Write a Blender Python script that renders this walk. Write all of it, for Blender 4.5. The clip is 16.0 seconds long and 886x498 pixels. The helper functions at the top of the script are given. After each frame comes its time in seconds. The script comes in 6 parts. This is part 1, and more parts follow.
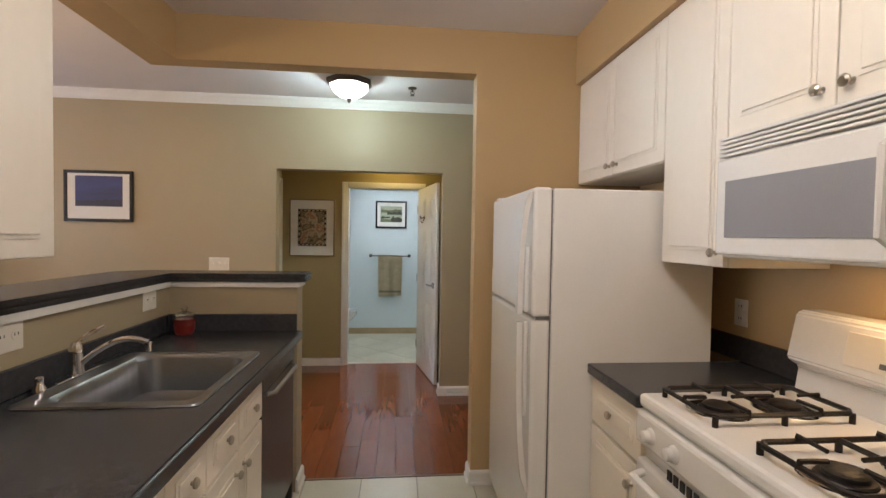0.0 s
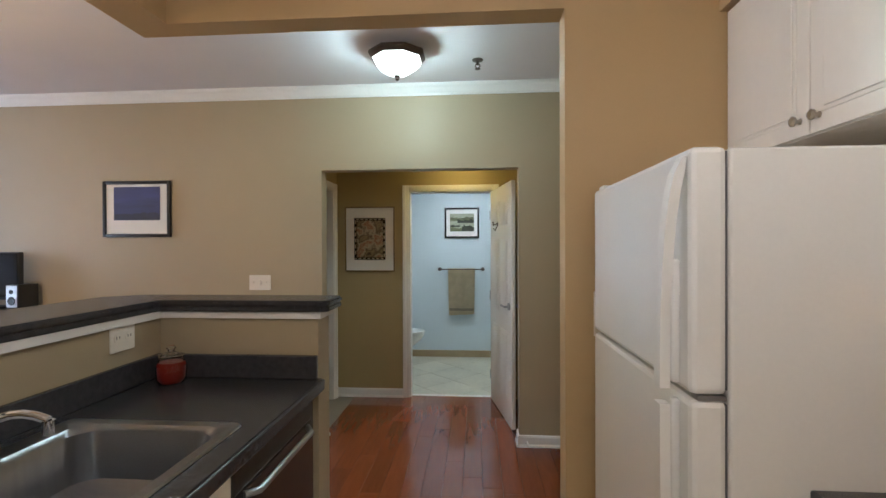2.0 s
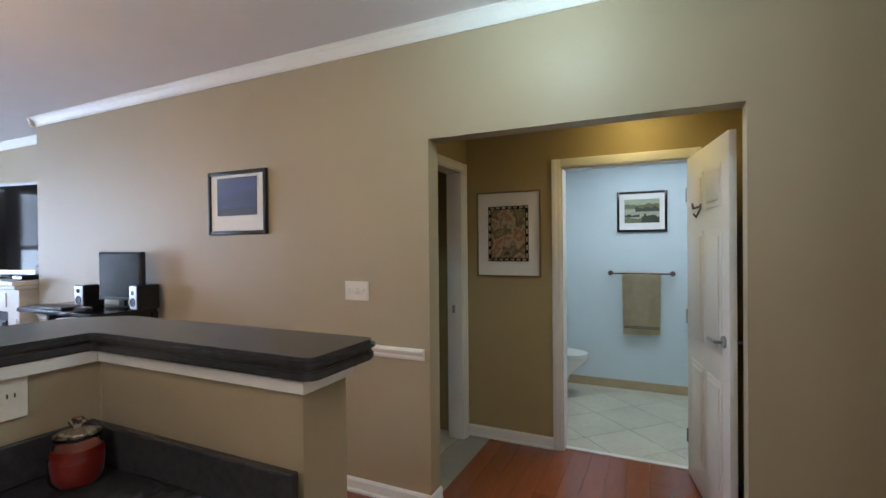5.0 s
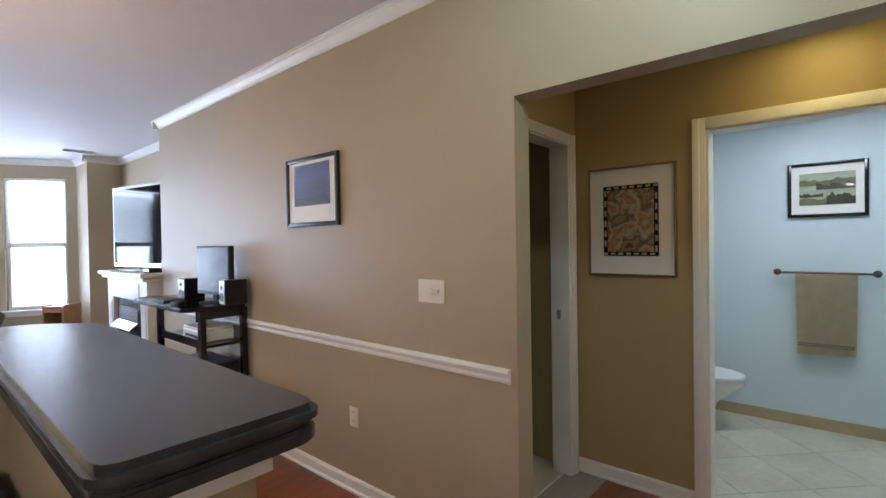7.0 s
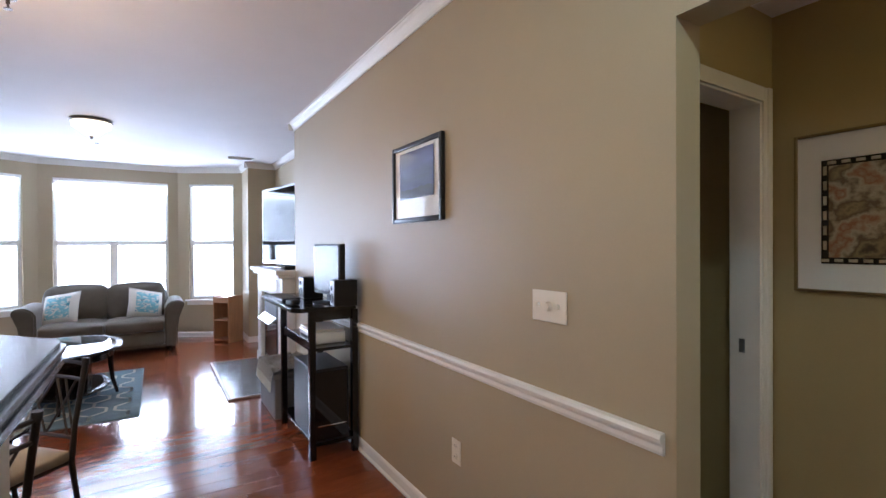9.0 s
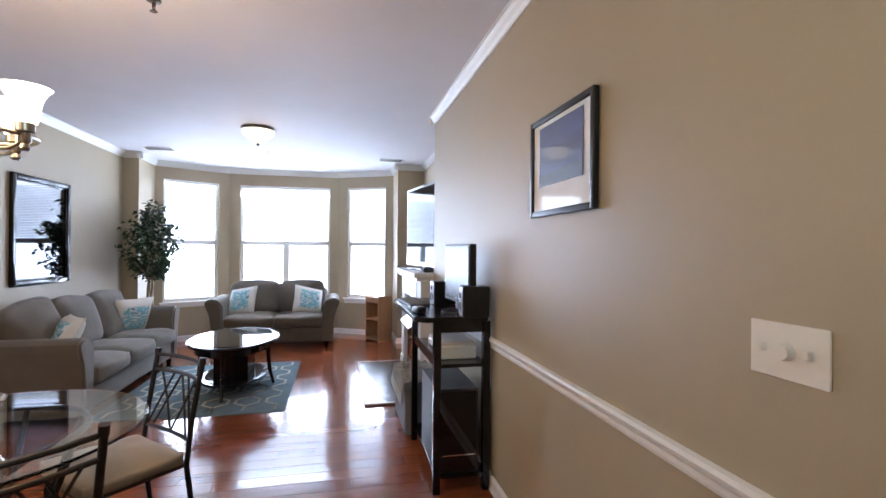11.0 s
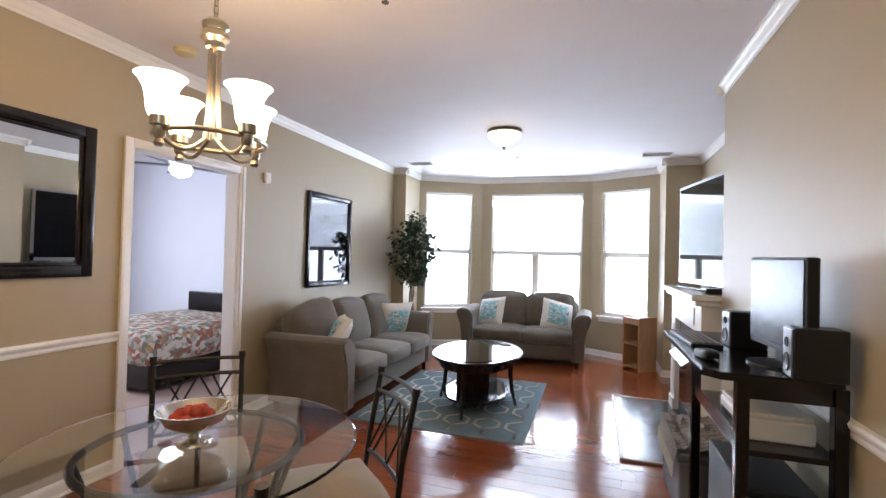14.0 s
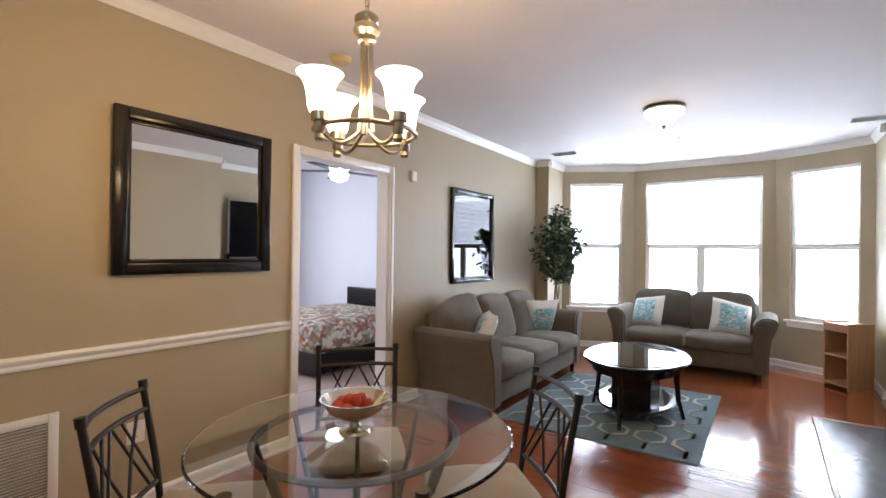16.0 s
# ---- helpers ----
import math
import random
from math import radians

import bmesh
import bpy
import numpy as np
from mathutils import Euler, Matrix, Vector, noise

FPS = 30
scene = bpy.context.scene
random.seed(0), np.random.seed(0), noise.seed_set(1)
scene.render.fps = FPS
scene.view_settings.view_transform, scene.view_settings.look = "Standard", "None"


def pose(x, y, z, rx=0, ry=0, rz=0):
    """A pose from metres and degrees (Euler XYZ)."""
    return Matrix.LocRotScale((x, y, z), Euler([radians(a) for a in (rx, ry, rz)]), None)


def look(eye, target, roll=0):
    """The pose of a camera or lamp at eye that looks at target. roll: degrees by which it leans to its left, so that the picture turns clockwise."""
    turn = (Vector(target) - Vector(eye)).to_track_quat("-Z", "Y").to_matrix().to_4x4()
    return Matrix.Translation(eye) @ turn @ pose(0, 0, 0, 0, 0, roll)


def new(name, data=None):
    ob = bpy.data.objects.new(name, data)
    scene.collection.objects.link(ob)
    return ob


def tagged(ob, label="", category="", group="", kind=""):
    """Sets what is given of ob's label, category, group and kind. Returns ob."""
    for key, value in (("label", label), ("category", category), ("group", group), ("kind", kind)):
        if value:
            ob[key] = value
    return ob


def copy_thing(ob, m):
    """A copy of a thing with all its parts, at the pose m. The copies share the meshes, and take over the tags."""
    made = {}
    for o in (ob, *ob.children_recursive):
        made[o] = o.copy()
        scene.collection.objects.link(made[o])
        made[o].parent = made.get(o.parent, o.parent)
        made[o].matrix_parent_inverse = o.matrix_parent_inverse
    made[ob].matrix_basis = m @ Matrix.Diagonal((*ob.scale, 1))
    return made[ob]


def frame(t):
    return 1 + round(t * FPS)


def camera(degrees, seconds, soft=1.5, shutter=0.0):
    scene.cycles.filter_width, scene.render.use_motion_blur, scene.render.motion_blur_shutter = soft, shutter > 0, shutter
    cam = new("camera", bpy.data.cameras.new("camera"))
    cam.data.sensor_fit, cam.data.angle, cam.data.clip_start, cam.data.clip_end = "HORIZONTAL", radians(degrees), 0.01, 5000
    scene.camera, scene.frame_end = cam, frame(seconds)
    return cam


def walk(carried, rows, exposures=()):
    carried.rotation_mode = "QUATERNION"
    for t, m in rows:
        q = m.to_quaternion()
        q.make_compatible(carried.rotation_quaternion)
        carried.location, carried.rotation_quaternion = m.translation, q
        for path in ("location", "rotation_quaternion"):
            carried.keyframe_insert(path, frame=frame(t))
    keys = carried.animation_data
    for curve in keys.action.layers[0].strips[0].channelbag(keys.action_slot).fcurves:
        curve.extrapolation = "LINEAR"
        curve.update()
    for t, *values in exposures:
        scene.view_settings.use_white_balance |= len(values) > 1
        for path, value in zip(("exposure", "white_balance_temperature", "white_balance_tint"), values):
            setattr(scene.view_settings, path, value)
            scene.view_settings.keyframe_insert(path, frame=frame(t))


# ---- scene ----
cam = camera(87.4, 16.0)
PATH = [
    (0, (0.064, -0.002, 1.5), (0.259, 1.988, 1.445), 0.9),
    (0.5, (0.076, 0.16, 1.497), (0.201, 2.155, 1.451), 1.0),
    (1, (0.121, 0.368, 1.494), (0.17, 2.367, 1.459), 0.9),
    (1.5, (0.152, 0.569, 1.492), (0.107, 2.569, 1.474), 0.4),
    (2, (0.16, 0.817, 1.495), (0.015, 2.811, 1.485), -0.2),
    (2.5, (0.179, 1.051, 1.511), (-0.085, 3.033, 1.499), -0.9),
    (3, (0.21, 1.246, 1.506), (-0.17, 3.209, 1.502), -1.0),
    (3.5, (0.214, 1.426, 1.501), (-0.285, 3.363, 1.511), -0.7),
    (4, (0.196, 1.632, 1.502), (-0.423, 3.534, 1.507), -0.4),
    (6.5, (0.065, 2.451, 1.462), (-1.128, 4.056, 1.436), -1.0),
    (7, (0.022, 2.59, 1.463), (-1.274, 4.113, 1.435), -0.9),
    (7.5, (-0.013, 2.711, 1.461), (-1.411, 4.142, 1.439), -1.0),
    (8, (-0.085, 2.852, 1.454), (-1.591, 4.169, 1.44), -0.8),
    (8.5, (-0.184, 2.987, 1.448), (-1.788, 4.181, 1.437), -0.5),
    (9, (-0.274, 3.069, 1.446), (-1.971, 4.127, 1.433), -0.3),
    (11.5, (-0.863, 3.437, 1.423), (-2.845, 3.707, 1.433), 0.7),
    (12, (-0.976, 3.447, 1.425), (-2.974, 3.534, 1.438), 0.8),
    (12.5, (-1.102, 3.48, 1.431), (-3.099, 3.372, 1.449), 0.5),
    (13, (-1.209, 3.496, 1.431), (-3.19, 3.221, 1.456), 0.5),
    (13.5, (-1.319, 3.474, 1.426), (-3.267, 3.022, 1.454), 0.9),
    (14, (-1.411, 3.44, 1.435), (-3.312, 2.82, 1.465), 1.5),
    (14.5, (-1.469, 3.413, 1.433), (-3.308, 2.627, 1.464), 1.5),
    (15, (-1.498, 3.382, 1.428), (-3.262, 2.439, 1.455), 1.3),
    (15.5, (-1.51, 3.343, 1.415), (-3.205, 2.281, 1.44), 0.9),
    (16, (-1.52, 3.322, 1.401), (-3.158, 2.174, 1.413), 0.7),
]
walk(cam, [(t, look(eye, target, roll)) for t, eye, target, roll in PATH],
     [(0, 0.03, 6000, 14), (0.5, 0.0, 5700, 11), (1.5, -0.05, 5700, 11), (3, -0.07, 5330, 10), (4.2, -0.07, 5350, 10), (7, -0.02, 5550, 12), (9, 0.0, 5450, 14), (12.5, 0.0, 5750, 13), (16, 0.0, 6200, 12)])

# ---- world, sun, large lights, exposure ----
world = bpy.data.worlds.new("world")
scene.world = world
world.use_nodes = True
sky = world.node_tree.nodes.new("ShaderNodeTexSky")
sky.sky_type = "NISHITA"
sky.sun_disc = False
sky.sun_elevation = radians(48)
sky.sun_rotation = radians(40)
world.node_tree.nodes["Background"].inputs["Strength"].default_value = 0.12
world.node_tree.links.new(sky.outputs[0], world.node_tree.nodes["Background"].inputs["Color"])
sun = new("sun", bpy.data.lights.new("sun", "SUN"))
sun.data.energy, sun.data.angle, sun.data.color = 1.0, radians(12), (1.0, 0.96, 0.9)
sun.matrix_world = look((0, 0, 20), (8, 12, 0))


def area_lamp(name, eye, target, wide, high, watts, colour):
    data = bpy.data.lights.new(name, "AREA")
    data.shape, data.size, data.size_y, data.energy, data.color = "RECTANGLE", wide, high, watts, colour
    ob = new(name, data)
    ob.matrix_world = look(eye, target)
    return ob


def bulb(name, place, watts, colour, radius=0.03):
    data = bpy.data.lights.new(name, "POINT")
    data.energy, data.color, data.shadow_soft_size = watts, colour, radius
    ob = new(name, data)
    ob.location = place
    return ob


DAY = (0.78, 0.87, 1.0)
WARM = (1.0, 0.61, 0.25)
COOL = (0.80, 1.0, 0.90)
area_lamp("daylight_centre", (-9.12, 2.56, 1.55), (0, 2.56, -1.2), 1.7, 1.9, 175, DAY)
area_lamp("daylight_right", (-8.88, 4.02, 1.55), (-5, 1.9, 0.2), 0.85, 1.9, 80, DAY)
area_lamp("daylight_left", (-8.88, 1.08, 1.55), (-5, 3.2, 0.2), 0.85, 1.9, 80, DAY)
area_lamp("daylight_bedroom", (-4.2, -3.5, 1.55), (-4.8, 0, 1.2), 1.9, 1.4, 110, (0.86, 0.91, 1.0))
bulb("kitchen_ceiling_lamp", (0.2, 0.7, 2.50), 36, (1.0, 0.87, 0.72), 0.14)
area_lamp("bath_lamp", (0.0, 6.2, 2.41), (0.0, 6.2, 0), 0.6, 0.3, 17, (0.97, 1.0, 0.95))
area_lamp("vestibule_lamp", (0.0, 5.05, 2.42), (0.0, 5.05, 0), 0.22, 0.22, 3.6, (1.0, 0.73, 0.22))
bulb("hall_bulb", (-0.317, 3.61, 2.55), 20, COOL, 0.04)
bulb("living_bulb", (-6.05, 2.55, 2.60), 3, (1.0, 0.75, 0.45), 0.04)
area_lamp("range_lamp", (1.36, 1.10, 1.438), (1.36, 1.10, 0), 0.25, 0.1, 1.2, WARM)

# ---- materials ----


def material(name, colour, rough=0.5, metal=0.0, vary=0.08, scale=3.0, fine=60.0, bump=0.02, coat=0.0, stretch=(1, 1, 1), spread=0.0, sheen=0.0):
    m = bpy.data.materials.new(name)
    m.use_nodes = True
    nt = m.node_tree
    b = nt.nodes["Principled BSDF"]
    b.inputs["Roughness"].default_value, b.inputs["Metallic"].default_value = rough, metal
    b.inputs["Coat Weight"].default_value = coat
    b.inputs["Sheen Weight"].default_value = sheen
    tc, mp = nt.nodes.new("ShaderNodeTexCoord"), nt.nodes.new("ShaderNodeMapping")
    mp.inputs["Scale"].default_value = stretch
    nt.links.new(tc.outputs["Object"], mp.inputs["Vector"])
    n1, n2 = nt.nodes.new("ShaderNodeTexNoise"), nt.nodes.new("ShaderNodeTexNoise")
    n1.inputs["Scale"].default_value, n2.inputs["Scale"].default_value = scale, fine
    n1.inputs["Detail"].default_value, n2.inputs["Detail"].default_value = 4, 3
    mix = nt.nodes.new("ShaderNodeMath")
    mix.operation = "MULTIPLY_ADD"
    mix.inputs[1].default_value = 0.6
    for n in (n1, n2):
        nt.links.new(mp.outputs[0], n.inputs["Vector"])
    half = nt.nodes.new("ShaderNodeMath")
    half.operation = "MULTIPLY"
    half.inputs[1].default_value = 0.4
    nt.links.new(n2.outputs["Fac"], half.inputs[0])
    nt.links.new(n1.outputs["Fac"], mix.inputs[0])
    nt.links.new(half.outputs[0], mix.inputs[2])
    fac = mix.outputs[0]
    if spread:
        info = nt.nodes.new("ShaderNodeObjectInfo")
        add = nt.nodes.new("ShaderNodeMath")
        add.operation = "MULTIPLY_ADD"
        add.inputs[1].default_value = spread
        nt.links.new(info.outputs["Random"], add.inputs[0])
        nt.links.new(fac, add.inputs[2])
        sub = nt.nodes.new("ShaderNodeMath")
        sub.operation = "SUBTRACT"
        sub.inputs[1].default_value = spread / 2
        nt.links.new(add.outputs[0], sub.inputs[0])
        fac = sub.outputs[0]
    ramp = nt.nodes.new("ShaderNodeValToRGB")
    ramp.color_ramp.elements[0].position, ramp.color_ramp.elements[1].position = 0.27, 0.73
    ramp.color_ramp.elements[0].color = (*[c * (1 - vary) for c in colour], 1)
    ramp.color_ramp.elements[1].color = (*[min(1, c * (1 + vary)) for c in colour], 1)
    nt.links.new(fac, ramp.inputs[0])
    nt.links.new(ramp.outputs[0], b.inputs["Base Color"])
    if bump:
        bp = nt.nodes.new("ShaderNodeBump")
        bp.inputs["Strength"].default_value, bp.inputs["Distance"].default_value = min(1, bump * 10), 0.004
        nt.links.new(n2.outputs["Fac"], bp.inputs["Height"])
        nt.links.new(bp.outputs[0], b.inputs["Normal"])
    return m


def glowing(name, colour, strength):
    m = bpy.data.materials.new(name)
    m.use_nodes = True
    b = m.node_tree.nodes["Principled BSDF"]
    b.inputs["Base Color"].default_value = (0.9, 0.88, 0.84, 1)
    b.inputs["Emission Color"].default_value = (*colour, 1)
    b.inputs["Emission Strength"].default_value = strength
    b.inputs["Roughness"].default_value = 0.3
    return m


def clear(name, colour=(0.95, 0.98, 0.97), ior=1.45, rough=0.0):
    m = bpy.data.materials.new(name)
    m.use_nodes = True
    b = m.node_tree.nodes["Principled BSDF"]
    b.inputs["Base Color"].default_value = (*colour, 1)
    b.inputs["Transmission Weight"].default_value = 1
    b.inputs["IOR"].default_value = ior
    b.inputs["Roughness"].default_value = rough
    return m


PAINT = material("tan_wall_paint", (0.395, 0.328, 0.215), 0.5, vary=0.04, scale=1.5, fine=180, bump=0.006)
# warmer copy of the tan: the kitchen's warm lamplight is put into its colour
WARMTAN = material("lamp_tinted_wall_paint", (0.50, 0.352, 0.175), 0.5, vary=0.04, scale=1.5, fine=180, bump=0.006)
# vestibule walls: the yellow of the lamp there is mixed into the tan
YELLOWTAN = material("yellow_lamp_tinted_wall_paint", (0.40, 0.315, 0.15), 0.5, vary=0.04, scale=1.5, fine=180, bump=0.006)
BLUE = material("pale_blue_wall_paint", (0.61, 0.69, 0.72), 0.6, vary=0.03, fine=180, bump=0.006)
LILAC = material("white_lilac_wall_paint", (0.68, 0.69, 0.74), 0.6, vary=0.03, fine=180, bump=0.006)
CEIL = material("ceiling_paint", (0.74, 0.71, 0.72), 0.75, vary=0.03, fine=220, bump=0.015)
WHITE = material("white_trim_paint", (0.80, 0.79, 0.76), 0.35, vary=0.03, fine=40, bump=0.004)
CABINET = material("white_cabinet_laminate", (0.80, 0.75, 0.66), 0.4, vary=0.03, fine=30, bump=0.003)
ENAMEL = material("white_enamel", (0.80, 0.79, 0.76), 0.22, vary=0.03, fine=90, bump=0.006, coat=0.2)
WOOD = material("cherry_floor_wood", (0.225, 0.056, 0.018), 0.15, vary=0.22, scale=5, fine=40, bump=0.003, coat=0.5, stretch=(6, 0.7, 1), spread=0.28)
LAMINATE = material("charcoal_laminate", (0.042, 0.042, 0.047), 0.27, vary=0.3, scale=40, fine=320, bump=0.006)
BATHGROUT = material("pale_grout", (0.57, 0.54, 0.45), 0.9, vary=0.1, fine=120)
TILE = material("cream_tile", (0.60, 0.57, 0.47), 0.3, vary=0.08, scale=5, fine=60, bump=0.006, spread=0.3)
GROUT = material("grey_grout", (0.36, 0.34, 0.30), 0.9, vary=0.15, fine=120)
CARPET = material("beige_carpet", (0.45, 0.33, 0.28), 1.0, vary=0.15, fine=300, bump=0.08)
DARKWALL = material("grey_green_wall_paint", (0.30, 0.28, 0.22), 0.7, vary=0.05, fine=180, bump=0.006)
OUTSIDE = glowing("bright_overcast_distance", (0.93, 0.96, 1.0), 4.0)
GLASS = clear("window_glass", (1, 1, 1), 1.45)

# ---- building helpers ----


def box(bm, x0, x1, y0, y1, z0, z1, bevel=0.0, m=None):
    vs = bmesh.ops.create_cube(bm, size=1.0)["verts"]
    bmesh.ops.scale(bm, vec=(abs(x1 - x0), abs(y1 - y0), abs(z1 - z0)), verts=vs)
    bmesh.ops.translate(bm, vec=((x0 + x1) / 2, (y0 + y1) / 2, (z0 + z1) / 2), verts=vs)
    if bevel:
        edges = list({e for v in vs for e in v.link_edges})
        made = bmesh.ops.bevel(bm, geom=edges, offset=bevel, segments=2, affect="EDGES", profile=0.5)
        vs = list({v for f in made["faces"] for v in f.verts} | {v for v in vs if v.is_valid})
    if m is not None:
        bmesh.ops.transform(bm, matrix=m, verts=vs)
    return vs


def rod(bm, a, b, r, r2=None, segments=12):
    a, b = Vector(a), Vector(b)
    q = (b - a).to_track_quat("Z", "Y").to_matrix().to_4x4()
    bmesh.ops.create_cone(bm, cap_ends=True, segments=segments, radius1=r, radius2=r if r2 is None else r2,
                          depth=(b - a).length, matrix=Matrix.Translation((a + b) / 2) @ q)


def tube(bm, points, r, segments=8):
    """A pipe swept through a few points, mitred at its bends; closed where the last point is the first."""
    pts = [Vector(p) for p in points]
    closed = (pts[0] - pts[-1]).length < 1e-6
    if closed:
        pts.pop()
    n = len(pts)
    rings, side = [], None
    for k, p in enumerate(pts):
        back = (p - pts[k - 1]).normalized() if k or closed else None
        ahead = (pts[(k + 1) % n] - p).normalized() if k < n - 1 or closed else None
        back, ahead = back or ahead, ahead or back
        way = (back + ahead).normalized() if (back + ahead).length > 1e-6 else ahead
        if side is None:
            side = way.orthogonal().normalized()
        side = (side - way * side.dot(way)).normalized()
        up = way.cross(side)
        bend = back - ahead
        stretch = min(1.5, 1 / max(0.3, way.dot(ahead)))
        ring = []
        for q in range(segments):
            a = 2 * math.pi * q / segments
            o = side * (r * math.cos(a)) + up * (r * math.sin(a))
            if bend.length > 1e-4:
                b = bend.normalized()
                o += b * (o.dot(b) * (stretch - 1))
            ring.append(bm.verts.new(p + o))
        rings.append(ring)
    pairs = list(zip(rings, rings[1:]))
    if closed:
        # the frame may have turned on its way round: join at the nearest corner
        first, last = rings[0], rings[-1]
        turn = min(range(segments), key=lambda t: (first[t].co - pts[0]).normalized().dot((pts[-1] - last[0].co).normalized()))
        pairs.append((last, first[turn:] + first[:turn]))
    for a, b in pairs:
        for q in range(segments):
            bm.faces.new((a[q], a[(q + 1) % segments], b[(q + 1) % segments], b[q]))
    if not closed:
        bm.faces.new(rings[0][::-1])
        bm.faces.new(rings[-1])


def turned(bm, profile, segments=32, m=None):
    """A solid of revolution round z from (radius, height) pairs."""
    rings = []
    for r, z in profile:
        rings.append([bm.verts.new((r * math.cos(2 * math.pi * k / segments), r * math.sin(2 * math.pi * k / segments), z)) for k in range(segments)])
    for a, b in zip(rings, rings[1:]):
        for k in range(segments):
            bm.faces.new((a[k], a[(k + 1) % segments], b[(k + 1) % segments], b[k]))
    for ring, flip in ((rings[0], True), (rings[-1], False)):
        bm.faces.new(ring[::-1] if flip else ring)
    if m is not None:
        bmesh.ops.transform(bm, matrix=m, verts=[v for ring in rings for v in ring])


def extruded(bm, outline, z0, z1):
    """A slab with the given outline."""
    low, high = [bm.verts.new((x, y, z0)) for x, y in outline], [bm.verts.new((x, y, z1)) for x, y in outline]
    n = len(outline)
    for k in range(n):
        bm.faces.new((low[k], low[(k + 1) % n], high[(k + 1) % n], high[k]))
    bm.faces.new(low[::-1])
    bm.faces.new(high)
    bmesh.ops.recalc_face_normals(bm, faces=bm.faces[:])


def mesh_object(name, bm, mat, smooth=None):
    data = bpy.data.meshes.new(name)
    bmesh.ops.recalc_face_normals(bm, faces=bm.faces[:])
    if smooth:
        for f in bm.faces:
            f.smooth = True
        for e in bm.edges:
            if len(e.link_faces) == 2 and e.calc_face_angle(0) > radians(smooth):
                e.smooth = False
    bm.to_mesh(data)
    bm.free()
    data.materials.append(mat)
    return new(name, data)


def part(name, bm, mat, parent, label="", smooth=40):
    ob = mesh_object(name, bm, mat, smooth)
    ob.parent = parent
    return tagged(ob, label)


def thing(name, label, category, m=None, group=""):
    ob = new(name)
    ob.empty_display_size = 0.1
    if m is not None:
        ob.matrix_basis = m
    return tagged(ob, label, category, group)


def setting(name, bm, mat, label, category="", smooth=None):
    return tagged(mesh_object(name, bm, mat, smooth), label, category or name.split("_")[0], kind="structure")


def boxes(*rows):
    bm = bmesh.new()
    for r in rows:
        box(bm, *r)
    return bm


def moulding(bm, profile, a, b, inward):
    """Sweeps a profile of (distance from the wall, height) pairs from a to b; inward points off the wall."""
    a, b, n = Vector((*a, 0)), Vector((*b, 0)), Vector((*inward, 0)).normalized()
    rings = [[bm.verts.new(p + n * d + Vector((0, 0, z))) for d, z in profile] for p in (a, b)]
    k = len(profile)
    for i in range(k):
        bm.faces.new((rings[0][i], rings[0][(i + 1) % k], rings[1][(i + 1) % k], rings[1][i]))
    bm.faces.new(rings[0])
    bm.faces.new(rings[1][::-1])


# ---- structure ----
H = 2.72
setting("floor_base", boxes((-8.95, 1.7, -1.6, 5.45, -0.12, -0.012)), GROUT, "dark subfloor under the wooden boards", "floor")
setting("ceiling", boxes((-9.3, 1.7, -3.4, 5.45, H, H + 0.1)), CEIL, "flat white painted ceiling of the flat")
setting("ceiling_vestibule", boxes((-1.24, 0.62, 4.43, 5.38, 2.44, 2.54)), CEIL, "low painted ceiling of the vestibule", "ceiling")
setting("ceiling_bath", boxes((-1.5, 1.3, 5.5, 7.1, 2.44, 2.54)), CEIL, "low painted ceiling of the bathroom", "ceiling")
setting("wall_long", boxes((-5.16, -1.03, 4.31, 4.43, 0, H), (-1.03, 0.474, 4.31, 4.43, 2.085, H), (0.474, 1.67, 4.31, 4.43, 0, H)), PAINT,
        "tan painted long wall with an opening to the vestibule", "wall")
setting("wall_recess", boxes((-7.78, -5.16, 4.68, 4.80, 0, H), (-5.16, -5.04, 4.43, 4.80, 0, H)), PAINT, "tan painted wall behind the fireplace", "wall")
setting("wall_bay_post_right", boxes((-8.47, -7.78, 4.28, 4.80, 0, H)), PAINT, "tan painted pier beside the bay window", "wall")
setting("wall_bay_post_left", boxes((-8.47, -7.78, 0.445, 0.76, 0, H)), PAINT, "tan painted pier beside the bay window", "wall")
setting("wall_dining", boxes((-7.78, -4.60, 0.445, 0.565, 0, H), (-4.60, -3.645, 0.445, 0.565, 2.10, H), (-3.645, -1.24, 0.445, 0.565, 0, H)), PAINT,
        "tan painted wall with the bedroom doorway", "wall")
setting("wall_kitchen_left", boxes((-1.36, -1.24, -1.5, 0.445, 0, H), (-1.36, -1.24, 0.445, 1.48, 0, H)), WARMTAN, "caramel painted kitchen wall", "wall")
setting("wall_kitchen_back", boxes((-1.36, 1.67, -1.62, -1.5, 0, H)), WARMTAN, "lamp-tinted tan kitchen wall behind the walker", "wall")
setting("wall_kitchen_right", boxes((1.55, 1.67, -1.5, 4.31, 0, H)), WARMTAN, "lamp-tinted tan wall behind the range", "wall")
setting("wall_kitchen_end", boxes((0.52, 1.55, 2.74, 2.86, 0, H)), WARMTAN, "lamp-tinted tan stub wall beside the refrigerator", "wall")
setting("beam_kitchen", boxes((-1.37, 0.52, 2.74, 2.86, 2.465, H), (-1.37, -1.18, 1.48, 2.74, 2.465, H)), WARMTAN, "lamp-tinted tan dropped beam over the breakfast bar", "beam")
setting("soffit_kitchen", boxes((1.125, 1.55, -1.5, 2.74, 2.425, H)), WARMTAN, "lamp-tinted tan soffit over the wall cabinets", "soffit")
